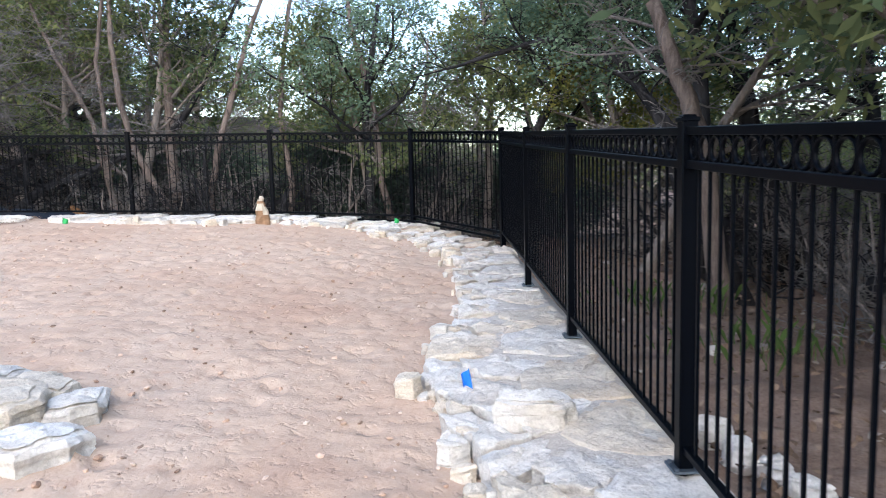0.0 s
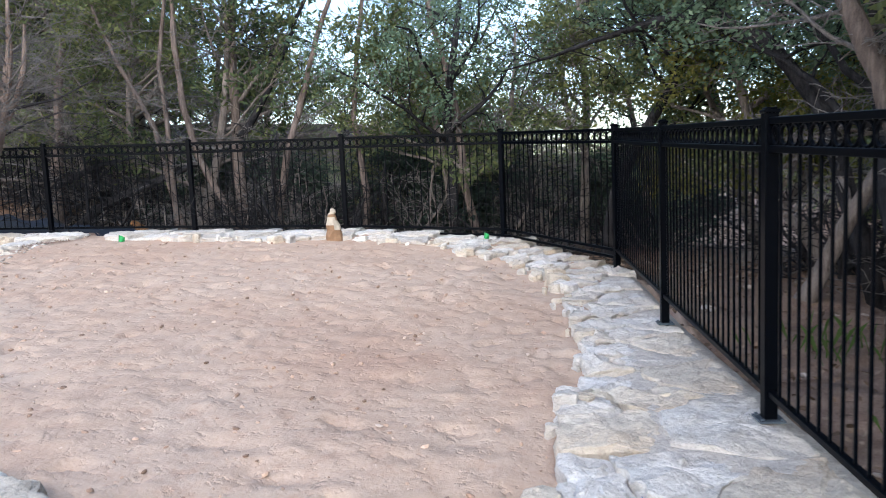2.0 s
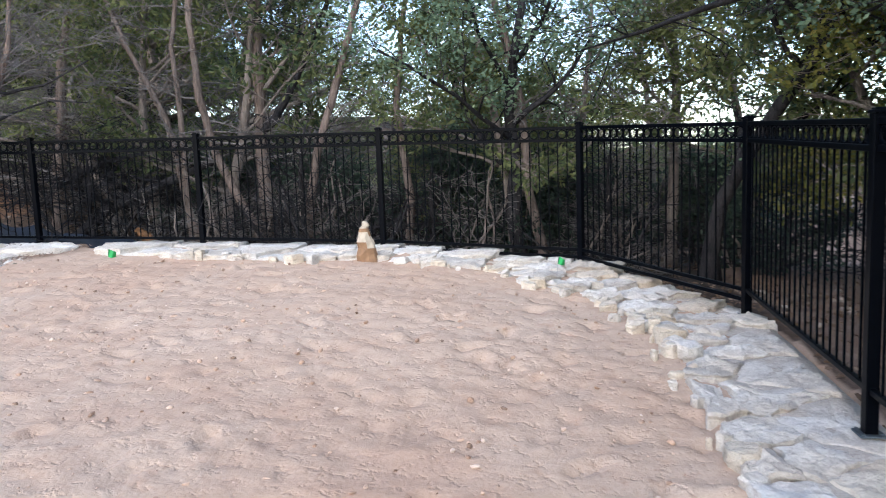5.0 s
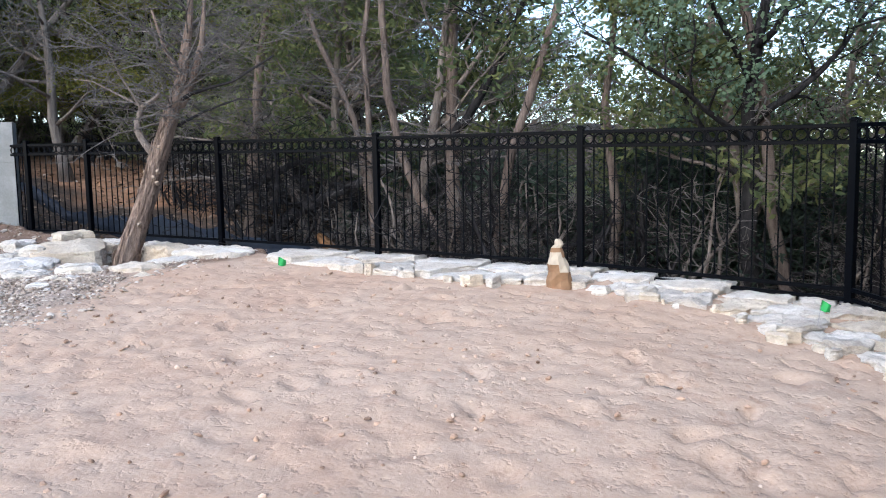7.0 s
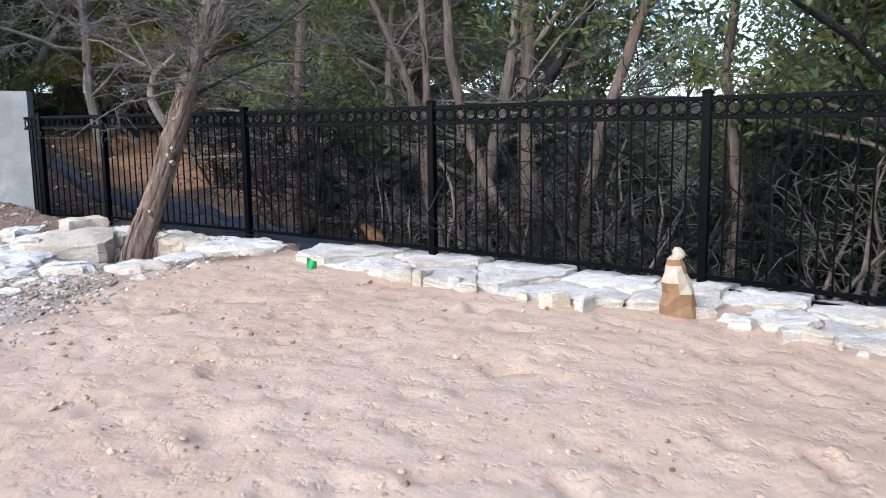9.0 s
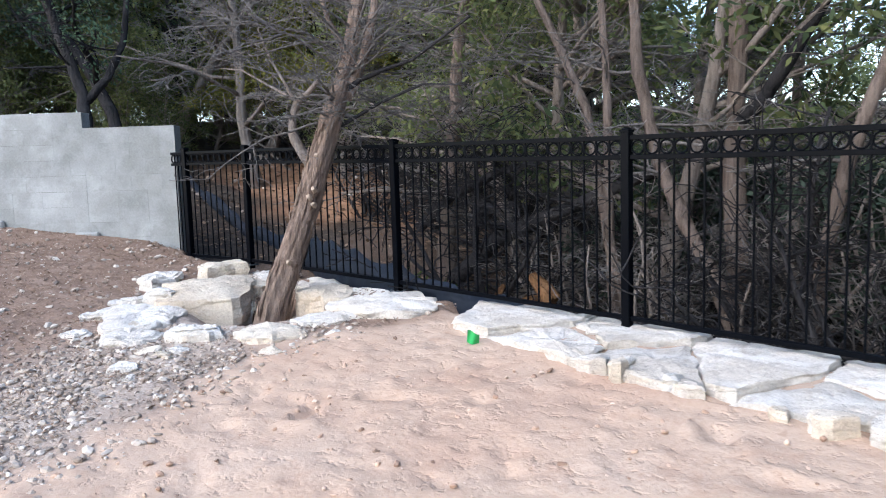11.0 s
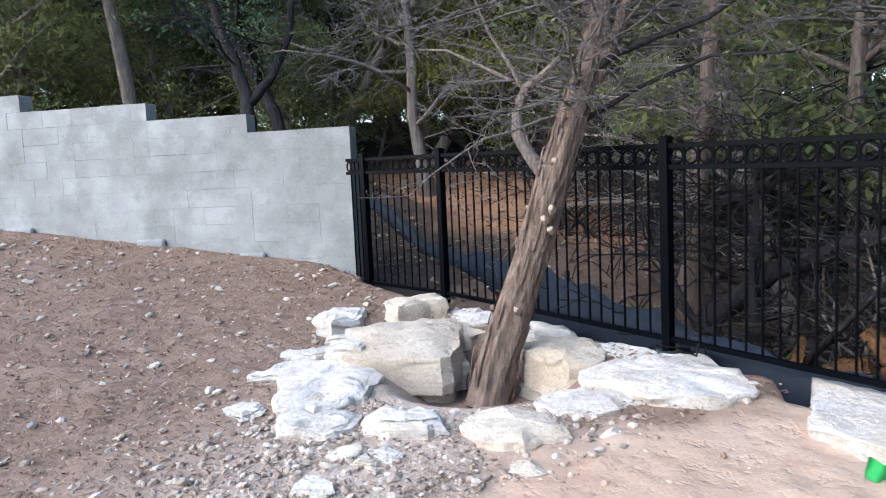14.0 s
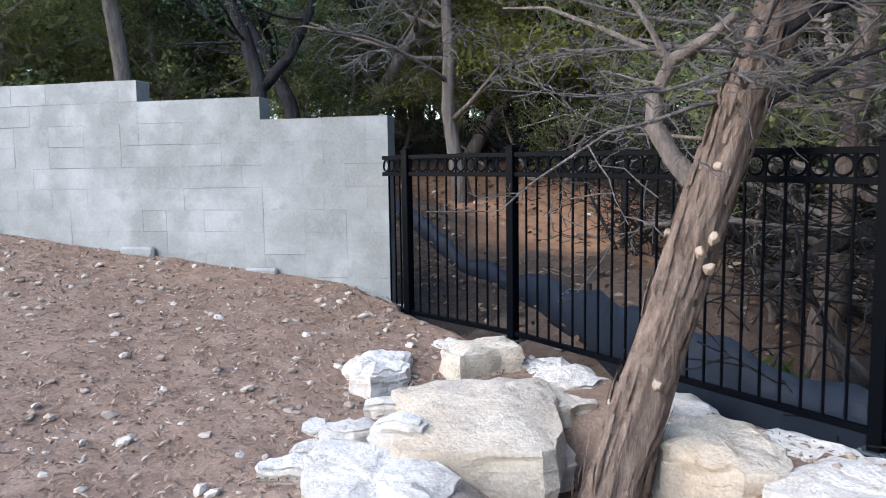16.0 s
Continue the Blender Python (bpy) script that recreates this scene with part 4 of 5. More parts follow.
def tree_meshes(seed, spec):
    rng = random.Random(seed)
    nrng = np.random.default_rng(seed)
    out, tips = [], []
    for _ in range(spec.get("stems", 1)):
        off = Vector((rng.gauss(0, spec.get("clump", 0.0)), rng.gauss(0, spec.get("clump", 0.0)), -0.3))
        grow(rng, off, Vector((rng.gauss(0, spec["lean"]), rng.gauss(0, spec["lean"]), 1)), spec["height"] * rng.uniform(0.85, 1.1), spec["radius"], 0, spec, out, tips)
    verts, faces, tv, tf, stems = [], [], [], [], []
    for pts, radii, level in out:
        if level == 0:
            radii = [r * (1 + 0.5 * max(0, 1 - i * 1.4)) for i, r in enumerate(radii)]
        if level == 0 and spec.get("stems", 1) > 1:
            v1, f1 = [], []
            tube(v1, f1, pts, [max(r, 0.006) for r in radii], 6)
            stems.append(mesh_from("stem", v1, f1, spec["bark"], True))
        elif level <= 1 and spec.get("stems", 1) == 1:
            tube(verts, faces, pts, [max(r, 0.006) for r in radii], (9, 6)[level], wobble=0.25 if level == 0 else 0, seed=seed)
        else:
            tube(tv, tf, pts, [max(r, 0.005) for r in radii], 4 if level == 2 else 3, cap=False)
    trunk = stems or [mesh_from("trunk", verts, faces, spec["bark"], True)]
    twigs = mesh_from("brushwood", tv, tf, spec.get("twig", spec["bark"]), True)
    crown = None
    if spec.get("per"):
        lo = spec.get("leaf_from", 0.0)
        good = [(p, d) for p, d in tips if p.z > lo]
        lv, lf = leaf_quads([tuple(p) for p, d in good], [tuple(d) for p, d in good], spec["per"], spec["puff"], spec["size"], nrng, spec.get("droop", 0.2), spec.get("aspect", 0.45))
        crown = mesh_from("crown", lv.tolist(), lf.tolist(), spec["leaf"])
    return trunk, twigs, crown


def tree_thing(name, meshes, label, category="tree", group=""):
    root = tagged(empty(name), label, category, group)
    trunk, twigs, crown = meshes
    for me in trunk:
        part(me.name.split(".")[0], me, None, root)
    if len(twigs.polygons):
        tagged(part("brushwood", twigs, None, root), kind="stuff")
    if crown:
        tagged(part("crown", crown, None, root), kind="stuff")
    return root


JUNIPER_SPEC = dict(height=5.2, radius=0.12, levels=3, segments=(8, 5, 4, 3), bend=(0.07, 0.16, 0.22, 0.25), rise=(0.05, 0.05, 0.02, -0.02), kids=(15, 6, 4), spread=(0.72, 0.6, 0.6),
                    ratio=(0.42, 0.5, 0.55), lean=0.10, bark=GREY_BARK, leaf=JUNIPER, per=9, puff=0.10, size=0.13, aspect=0.35, droop=0.25, **{"from": (0.28, 0.25, 0.2)})
TALL_JUNIPER_SPEC = dict(JUNIPER_SPEC, height=7.0, kids=(17, 6, 4), **{"from": (0.35, 0.25, 0.2)})
OAK_SPEC = dict(height=5.6, radius=0.15, levels=3, segments=(7, 6, 4, 3), bend=(0.14, 0.2, 0.25, 0.25), rise=(0.04, 0.06, 0.04, 0.0), kids=(9, 6, 5), spread=(0.7, 0.62, 0.6),
                ratio=(0.58, 0.5, 0.5), lean=0.16, bark=DARK_BARK, leaf=OAK, per=15, puff=0.15, size=0.078, aspect=0.55, droop=0.1, **{"from": (0.38, 0.25, 0.2)})
BARE_SPEC = dict(height=4.8, radius=0.10, levels=4, segments=(7, 6, 5, 4, 3), bend=(0.10, 0.18, 0.26, 0.32, 0.3), rise=(0.03, 0.0, -0.05, -0.06, -0.08), kids=(11, 6, 5, 3), spread=(0.72, 0.6, 0.6, 0.6),
                 ratio=(0.5, 0.5, 0.55, 0.6), lean=0.15, bark=GREY_BARK, twig=TWIG, per=0, **{"from": (0.22, 0.2, 0.15, 0.1)})
BRUSH_SPEC = dict(height=2.0, radius=0.042, levels=2, stems=6, clump=0.28, segments=(6, 5, 4, 3), bend=(0.18, 0.25, 0.3, 0.3), rise=(0.0, -0.02, -0.03, -0.04), kids=(7, 5, 3), spread=(0.65, 0.6, 0.6),
                  ratio=(0.6, 0.55, 0.55), lean=0.55, bark=DARK_BARK, twig=DARK_BARK, per=0, puff=0.06, size=0.07, leaf=JUNIPER, **{"from": (0.1, 0.15, 0.1)})
YELLOW_SPEC = dict(OAK_SPEC, leaf=SUNLIT_LEAF, height=4.6, bark=GREY_BARK)
FAR_SPEC = dict(JUNIPER_SPEC, height=6.0, levels=2, kids=(22, 9), per=24, puff=0.20, size=0.135, aspect=0.42, **{"from": (0.12, 0.15)})
FAR_OAK_SPEC = dict(OAK_SPEC, leaf=LIGHTENED_OAK, height=6.0, levels=2, kids=(16, 9), per=24, puff=0.24, size=0.13, **{"from": (0.22, 0.15)})

NEAR_OAK_SPEC = dict(OAK_SPEC, per=22, puff=0.13, size=0.065, kids=(10, 7, 5), height=6.4)
KINDS = {
    "nearoak": [tree_thing("oak_tree", tree_meshes(181, NEAR_OAK_SPEC), "dark-limbed live oak leaning over the fence", group="oaks of the woods")],
    "juniper": [tree_thing("juniper_tree", tree_meshes(s, JUNIPER_SPEC), "shaggy grey-barked juniper with sparse olive-green foliage", group="junipers of the woods") for s in (101, 102, 103)],
    "tall": [tree_thing("juniper_tree", tree_meshes(s, TALL_JUNIPER_SPEC), "tall grey-barked juniper with olive-green foliage", group="junipers of the woods") for s in (111, 112)],
    "oak": [tree_thing("oak_tree", tree_meshes(s, OAK_SPEC), "dark-limbed live oak with small green leaves", group="oaks of the woods") for s in (121, 122)],
    "bare": [tree_thing("bare_tree", tree_meshes(s, BARE_SPEC), "leafless grey tree with drooping twigs", group="bare trees of the woods") for s in (131, 132)],
    "brush": [tree_thing("brush", tree_meshes(s, dict(BRUSH_SPEC, twig=DARK_BARK, bark=GREY_BARK if s == 143 else DARK_BARK)), "tangle of dark bare brush beyond the fence", "bush", "brush beyond the fence") for s in (141, 142, 143)],
    "thicket": [tree_thing("brush", tree_meshes(145, dict(BRUSH_SPEC, bark=GREY_BARK, twig=TWIG, height=2.3)), "tangle of grey bare twigs beyond the fence", "bush", "brush beyond the fence")],
    "yellow": [tree_thing("oak_tree", tree_meshes(151, YELLOW_SPEC), "small tree with evening sunlight put into its yellow-green leaves", group="oaks of the woods")],
    "far": [tree_thing("juniper_tree", tree_meshes(s, FAR_SPEC), "dense olive-green juniper deep in the woods", group="junipers of the woods") for s in (161, 162)],
    "faroak": [tree_thing("oak_tree", tree_meshes(s, FAR_OAK_SPEC), "pale green oak deep in the woods, hazy light put into its leaves", group="oaks of the woods") for s in (171, 172)],
}
KINDS["shrub"] = [tree_thing("juniper_bush", tree_meshes(s, dict(FAR_SPEC, height=2.3, radius=0.06, leaf=SHADE_LEAF, bark=DARK_BARK, kids=(16, 7), per=20, puff=0.12, size=0.09, **{"from": (0.05, 0.1)})), "dense juniper bush behind the fence, shade put into its dark blue-green leaves", "bush", "bushes behind the fence") for s in (191, 192)]
KINDS["hedge"] = [tree_thing("oak_tree", tree_meshes(s, dict(FAR_OAK_SPEC, levels=1, kids=(30,), per=46, puff=0.55, size=0.30, **{"from": (0.08,)})), "pale green oak far off in the woods, hazy light put into its leaves", group="oaks of the woods") for s in (201, 202)]
USED = {}


def plant(kind, x, y, turn, size=1.0, lean=(0, 0), variant=None):
    pool = KINDS[kind]
    n = USED.get(kind, 0)
    USED[kind] = n + 1
    ob = pool[n % len(pool) if variant is None else variant]
    m = pose(x, y, ground_height(x, y) if abs(x) < 60 and abs(y) < 60 else 0.5, lean[0], lean[1], turn) @ Matrix.Diagonal((size, size, size, 1))
    if n < len(pool) and variant is None:
        ob.matrix_basis = m
        return ob
    return copy_thing(ob, m)


# woods close behind the back fence
for k, x, y, turn, size in (
    ("juniper", -7.0, 14.6, 10, 1.05), ("juniper", -8.3, 15.2, 130, 1.0), ("tall", 0.3, 15.6, 80, 0.9), ("bare", -5.9, 15.2, 40, 1.0), ("bare", -8.6, 14.6, 200, 1.1),
    ("juniper", -1.9, 14.4, 220, 0.9), ("oak", -1.6, 14.6, 60, 0.9), ("bare", -1.2, 15.8, 310, 1.0), ("oak", 0.7, 13.6, 140, 0.85),
    ("bare", -10.2, 15.5, 90, 1.2), ("juniper", -9.4, 17.5, 300, 1.2), ("bare", -7.4, 16.0, 20, 1.2), ("juniper", -11.6, 18.0, 45, 1.25), ("bare", -12.6, 16.8, 150, 1.1),
    ("juniper", 1.6, 15.2, 200, 1.0), ("yellow", -3.4, 21.5, 0, 1.1), ("yellow", -1.9, 23.0, 120, 1.0), 
    ("bare", 0.4, 18.5, 120, 1.1), ("juniper", 3.2, 14.0, 200, 1.0), ("tall", -14.2, 19.5, 100, 1.1), ("juniper", -16.5, 17.5, 310, 1.2),
    # right of the yard
    ("nearoak", 3.2, 8.3, 30, 1.0), ("juniper", 2.7, 11.6, 160, 1.05), ("bare", 2.2, 9.4, 0, 0.9),
    ("juniper", 3.2, 3.6, 120, 1.1), ("nearoak", 3.6, 4.9, 160, 0.95), ("nearoak", 4.3, 7.8, 200, 1.05), ("juniper", 5.4, 5.6, 90, 1.2), ("oak", 5.6, 9.0, 300, 1.1), ("far", 7.4, 7.2, 20, 0.8), ("faroak", 7.0, 10.6, 80, 0.75), ("far", 6.8, 3.6, 140, 0.9), ("nearoak", 4.6, 10.8, 120, 1.0), ("far", 6.0, 13.6, 60, 0.9), ("oak", 5.2, 12.3, 10, 1.0), ("nearoak", 4.9, 3.2, 80, 1.05), ("nearoak", 4.7, 6.0, 250, 1.0), ("yellow", 2.6, 13.2, 40, 0.8), ("yellow", 3.6, 11.6, 200, 0.8), ("oak", 4.4, 1.6, 220, 1.1), ("tall", 6.4, 5.0, 30, 1.1), ("juniper", 3.5, -1.0, 80, 1.2),
    # behind the block wall
    ("oak", -16.2, 12.6, 30, 1.15), ("bare", -15.0, 14.6, 220, 1.2), ("tall", -18.5, 11.0, 60, 1.1), ("oak", -19.0, 14.5, 300, 1.2), ("bare", -17.4, 13.6, 100, 1.25), ("juniper", -20.5, 9.0, 10, 1.2),
    ("juniper", -20.0, 17.0, 190, 1.3), ("oak", -22.5, 12.0, 150, 1.3), ("yellow", -17.6, 16.0, 20, 0.6), ("yellow", -4.9, 19.4, 70, 0.8), ("faroak", -16.0, 16.6, 50, 0.6), ("yellow", -16.8, 15.6, 70, 0.85), ("yellow", -18.6, 17.4, 250, 1.0), ("yellow", -15.6, 17.3, 10, 0.8), ("far", -17.6, 13.3, 40, 0.5), ("far", -18.8, 13.9, 160, 0.55), ("far", -16.8, 13.6, 280, 0.42),
    # screen of trees beyond the back fence
    ("far", -2.6, 18.6, 30, 0.85), ("faroak", -0.7, 19.6, 200, 0.9), ("juniper", -3.8, 17.2, 60, 1.0),
):
    plant(k, x, y, turn, size)
rng = random.Random(77)
for i in range(30):
    x = rng.uniform(-12.5, 2.0)
    y = 13.5 + rng.random() ** 1.3 * 3.5 + (1.6 if x < -8.5 else 0)
    plant("brush", x, y, rng.uniform(0, 360), rng.uniform(0.7, 1.15))
for i in range(7):
    plant("brush", rng.uniform(3.3, 4.6), rng.uniform(5.5, 12.5), rng.uniform(0, 360), rng.uniform(0.6, 1.0))
for i in range(16):
    plant("thicket", rng.uniform(3.6, 5.4), rng.uniform(2.5, 13.0), rng.uniform(0, 360), rng.uniform(0.7, 1.1))
for i in range(12):
    plant("thicket", rng.uniform(-10.5, 1.0), rng.uniform(13.6, 15.0), rng.uniform(0, 360), rng.uniform(0.6, 0.95))
for i in range(8):
    plant("faroak", rng.uniform(4.6, 6.8), lerp(4.5, 13.5, (i + rng.random()) / 8), rng.uniform(0, 360), rng.uniform(0.3, 0.45))
# dense growth up the slope behind the wall and the silt fence
for i in range(34):
    x = lerp(-31, -10.5, (i + rng.random()) / 34)
    y = 19.5 + rng.uniform(-1.5, 5.0) - max(0.0, -16 - x) * 0.9
    plant("far" if rng.random() < 0.5 else "faroak", x, y, rng.uniform(0, 360), rng.uniform(0.85, 1.3))
for i in range(20):
    x = lerp(-26, -9, (i + rng.random()) / 20)
    plant("far" if rng.random() < 0.5 else "faroak", x, 16.6 + rng.uniform(-0.6, 1.6) - max(0.0, -15.5 - x) * 0.75, rng.uniform(0, 360), rng.uniform(0.34, 0.55))
for i in range(9):
    plant("faroak" if rng.random() < 0.5 else "far", rng.uniform(7.5, 16), rng.uniform(-3, 17), rng.uniform(0, 360), rng.uniform(0.5, 0.75))
for i in range(14):
    plant("brush", rng.uniform(-18, 0), rng.uniform(16, 19.5), rng.uniform(0, 360), rng.uniform(1.0, 1.5))
for i in range(14):
    plant("far" if i % 3 else "faroak", lerp(-24, -13, (i + rng.random()) / 14), 17.6 + rng.uniform(-0.8, 1.2), rng.uniform(0, 360), rng.uniform(0.36, 0.5))
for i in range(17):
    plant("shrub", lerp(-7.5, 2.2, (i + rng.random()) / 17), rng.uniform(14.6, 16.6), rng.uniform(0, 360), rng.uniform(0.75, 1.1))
# low growth closing the view under the crowns
for i in range(12):
    plant("yellow" if i % 4 == 0 else "faroak", lerp(-7, 4, (i + rng.random()) / 12), rng.uniform(23, 27), rng.uniform(0, 360), rng.uniform(0.40, 0.52))
for i in range(9):
    plant("far", lerp(-26, -18.5, (i + rng.random()) / 9), rng.uniform(7.5, 14.0), rng.uniform(0, 360), rng.uniform(0.62, 0.85))
for i in range(34):
    a = radians(lerp(-60, 62, (i + rng.uniform(-0.3, 0.3)) / 34))
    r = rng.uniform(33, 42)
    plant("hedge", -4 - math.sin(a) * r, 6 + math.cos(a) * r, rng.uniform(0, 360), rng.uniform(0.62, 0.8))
# deeper woods
for i in range(46):
    a = radians(lerp(-62, 105, (i + rng.uniform(-0.3, 0.3)) / 46))
    r = rng.uniform(20, 34)
    x, y = -4 - math.sin(a) * r, 6 + math.cos(a) * r
    gap = -26 < math.degrees(a) < 26
    plant("far" if rng.random() < 0.6 else "faroak", x, y, rng.uniform(0, 360), rng.uniform(0.52, 0.72) if gap else rng.uniform(0.7, 0.95) if math.degrees(a) < 20 else rng.uniform(1.0, 1.45))


# ---- leaning cedar in the planter ----
def planter_tree():
    base = Vector((-8.81, 10.96, 0.56))
    axis = [(0.0, 0, 0), (0.25, 0.01, 0.06), (0.7, 0.045, 0.25), (1.25, 0.09, 0.46), (1.6, 0.155, 0.55), (1.9, 0.21, 0.64), (2.2, 0.26, 0.72), (2.55, 0.27, 0.86), (3.2, 0.29, 1.0), (4.2, 0.2, 1.2)]
    pts = [Vector((x, y, z)) for z, x, y in axis]
    radii = [0.165, 0.132, 0.114, 0.112, 0.108, 0.094, 0.078, 0.066, 0.048, 0.02]
    fine, fr = [], []
    for i in range(len(pts) - 1):
        for k in range(5):
            fine.append(pts[i].lerp(pts[i + 1], k / 5))
            fr.append(lerp(radii[i], radii[i + 1], k / 5))
    fine.append(pts[-1])
    fr.append(radii[-1])
    root = tagged(empty("cedar_tree", base), "leaning cedar with shaggy peeling bark and bare twigs", "tree")
    v, f = [], []
    # fluted, shaggy trunk
    sides = 36
    for i, (p, r) in enumerate(zip(fine, fr)):
        for k in range(sides):
            t = 2 * math.pi * k / sides
            w = 1 + 0.20 * noise.noise(Vector((math.cos(t) * 2.4, math.sin(t) * 2.4, p.z * 0.9))) + 0.17 * noise.noise(Vector((math.cos(t) * 6, math.sin(t) * 6, p.z * 1.4)))
            v.append(p + Vector((math.cos(t), math.sin(t) * 0.95, -0.25 * math.sin(t))) * r * w)
    for i in range(len(fine) - 1):
        for k in range(sides):
            f.append((i * sides + k, i * sides + (k + 1) % sides, (i + 1) * sides + (k + 1) % sides, (i + 1) * sides + k))
    part("trunk", mesh_from("trunk", v, f, CEDAR_BARK, True), None, root)
    rng = random.Random(9)
    # loose bark strips
    v, f = [], []
    for _ in range(240):
        i = rng.randrange(1, 30)
        t = rng.uniform(0, 2 * math.pi)
        p, r = fine[i], fr[i] * 1.05
        o = Vector((math.cos(t), math.sin(t), -0.2 * math.sin(t)))
        up = (fine[i + 2] - fine[i]).normalized()
        s = o.cross(up).normalized() * rng.uniform(0.006, 0.016)
        L = rng.uniform(0.08, 0.28)
        a, b = p + o * r, p + o * (r + rng.uniform(0.004, 0.022)) + up * L
        m = (a + b) / 2 + o * 0.006
        n = len(v)
        v += [a - s, a + s, m + s * 1.1, m - s * 1.1, b + s * 0.5, b - s * 0.5]
        f += [(n, n + 1, n + 2, n + 3), (n + 3, n + 2, n + 4, n + 5)]
    tagged(part("loose_bark", mesh_from("loose_bark", v, f, CEDAR_BARK), None, root), kind="stuff")
    # curved broken limb and the long limbs of the top
    def limb(points, r0, r1, mat, name="limb", label=""):
        vv, ff = [], []
        pp = [Vector(p) for p in points]
        sm = []
        for i in range(len(pp) - 1):
            for k in range(4):
                sm.append(pp[i].lerp(pp[i + 1], k / 4))
        sm.append(pp[-1])
        tube(vv, ff, sm, [lerp(r0, r1, i / (len(sm) - 1)) for i in range(len(sm))], 8, wobble=0.2, seed=3)
        part(name, mesh_from(name, vv, ff, mat, True), None, root, label)
    limb([(0.14, 0.50, 1.50), (-0.03, 0.47, 1.68), (-0.14, 0.46, 1.84), (-0.13, 0.46, 2.0), (-0.03, 0.46, 2.14), (0.16, 0.46, 2.21), (0.31, 0.46, 2.29)], 0.058, 0.020, GREY_BARK, label="grey curved limb bent back to the trunk")
    limb([(-0.05, 0.46, 2.12), (-0.12, 0.40, 2.3), (-0.28, 0.34, 2.56), (-0.40, 0.30, 2.85)], 0.020, 0.008, GREY_BARK)
    limb([(-0.03, 0.46, 2.14), (-0.39, 0.34, 2.34), (-0.74, 0.30, 2.5), (-1.05, 0.25, 2.55)], 0.016, 0.005, GREY_BARK)
    limb([(-0.10, 0.46, 1.9), (-0.4, 0.5, 1.95), (-0.66, 0.52, 2.12), (-0.8, 0.5, 2.4)], 0.014, 0.005, DARK_BARK)
    limb([(0.26, 0.76, 2.2), (0.43, 0.84, 2.31), (0.76, 0.86, 2.37), (1.1, 0.9, 2.42), (1.7, 1.0, 2.7)], 0.030, 0.011, DARK_BARK)
    limb([(0.27, 0.8, 2.15), (0.42, 0.9, 2.5), (0.55, 0.95, 2.95), (0.6, 1.0, 3.6)], 0.058, 0.024, CEDAR_BARK, label="second stem of the forked top")
    limb([(0.27, 0.86, 2.55), (0.05, 0.8, 2.9), (-0.1, 0.75, 3.4)], 0.04, 0.015, CEDAR_BARK)
    limb([(0.24, 0.74, 1.9), (0.5, 1.0, 2.1), (0.9, 1.2, 2.25), (1.4, 1.3, 2.2)], 0.020, 0.007, DARK_BARK)
    # pale sawn knots and broken stubs
    for x, y, z, dx, dy in ((0.25, 0.42, 1.31, 0.05, -0.07), (0.19, 0.40, 1.24, 0.04, -0.06), (0.22, 0.42, 1.17, 0.06, -0.07), (0.03, 0.44, 1.31, -0.04, -0.06), (0.16, 0.16, 0.66, 0.05, -0.06), (0.20, 0.52, 1.62, 0.04, -0.08)):
        vv, ff = [], []
        tube(vv, ff, [Vector((x, y, z)), Vector((x + dx * 0.72, y + dy * 0.72, z + 0.02)), Vector((x + dx * 0.8, y + dy * 0.8, z + 0.022))], [0.028, 0.019, 0.012], 8, wobble=0.6, seed=int(z * 50))
        part("cut_knot", mesh_from("cut_knot", vv, ff, CUT_WOOD), None, root, "pale sawn branch stub")
    # fine bare twigs
    out, tips = [], []
    spec = dict(levels=2, segments=(6, 4, 3), bend=(0.16, 0.25, 0.3), rise=(0.0, -0.03, -0.05), kids=(7, 4), spread=(0.6, 0.6), ratio=(0.5, 0.55), **{"from": (0.15, 0.1)})
    for i in range(60):
        j = rng.randrange(26, 44)
        a = rng.uniform(0, 2 * math.pi)
        grow(rng, fine[j], Vector((math.cos(a), math.sin(a), rng.uniform(-0.1, 0.7))), rng.uniform(0.6, 1.5), 0.014, 0, spec, out, tips)
    for start, d in (((1.3, 1.6, 3.1), (1, 0.4, 0.2)), ((0.8, 1.35, 2.9), (0.8, 0.2, 0.5)), ((-0.5, 0.4, 2.9), (-0.8, -0.5, 0.3)), ((-0.3, 0.5, 2.8), (-0.5, -0.6, 0.0)), ((0.6, 0.9, 3.7), (0.5, -0.5, 0.3))):
        for _ in range(3):
            grow(rng, Vector(start), Vector(d) + Vector((rng.gauss(0, 0.4), rng.gauss(0, 0.4), rng.gauss(0, 0.3))), rng.uniform(0.6, 1.2), 0.012, 0, spec, out, tips)
    v, f = [], []
    for p, r, level in out:
        tube(v, f, p, [max(q, 0.0028) for q in r], 4, cap=False)
    tagged(part("twig_mass", mesh_from("twig_mass", v, f, TWIG, True), None, root, "fine bare grey twigs"), kind="stuff")


planter_tree()


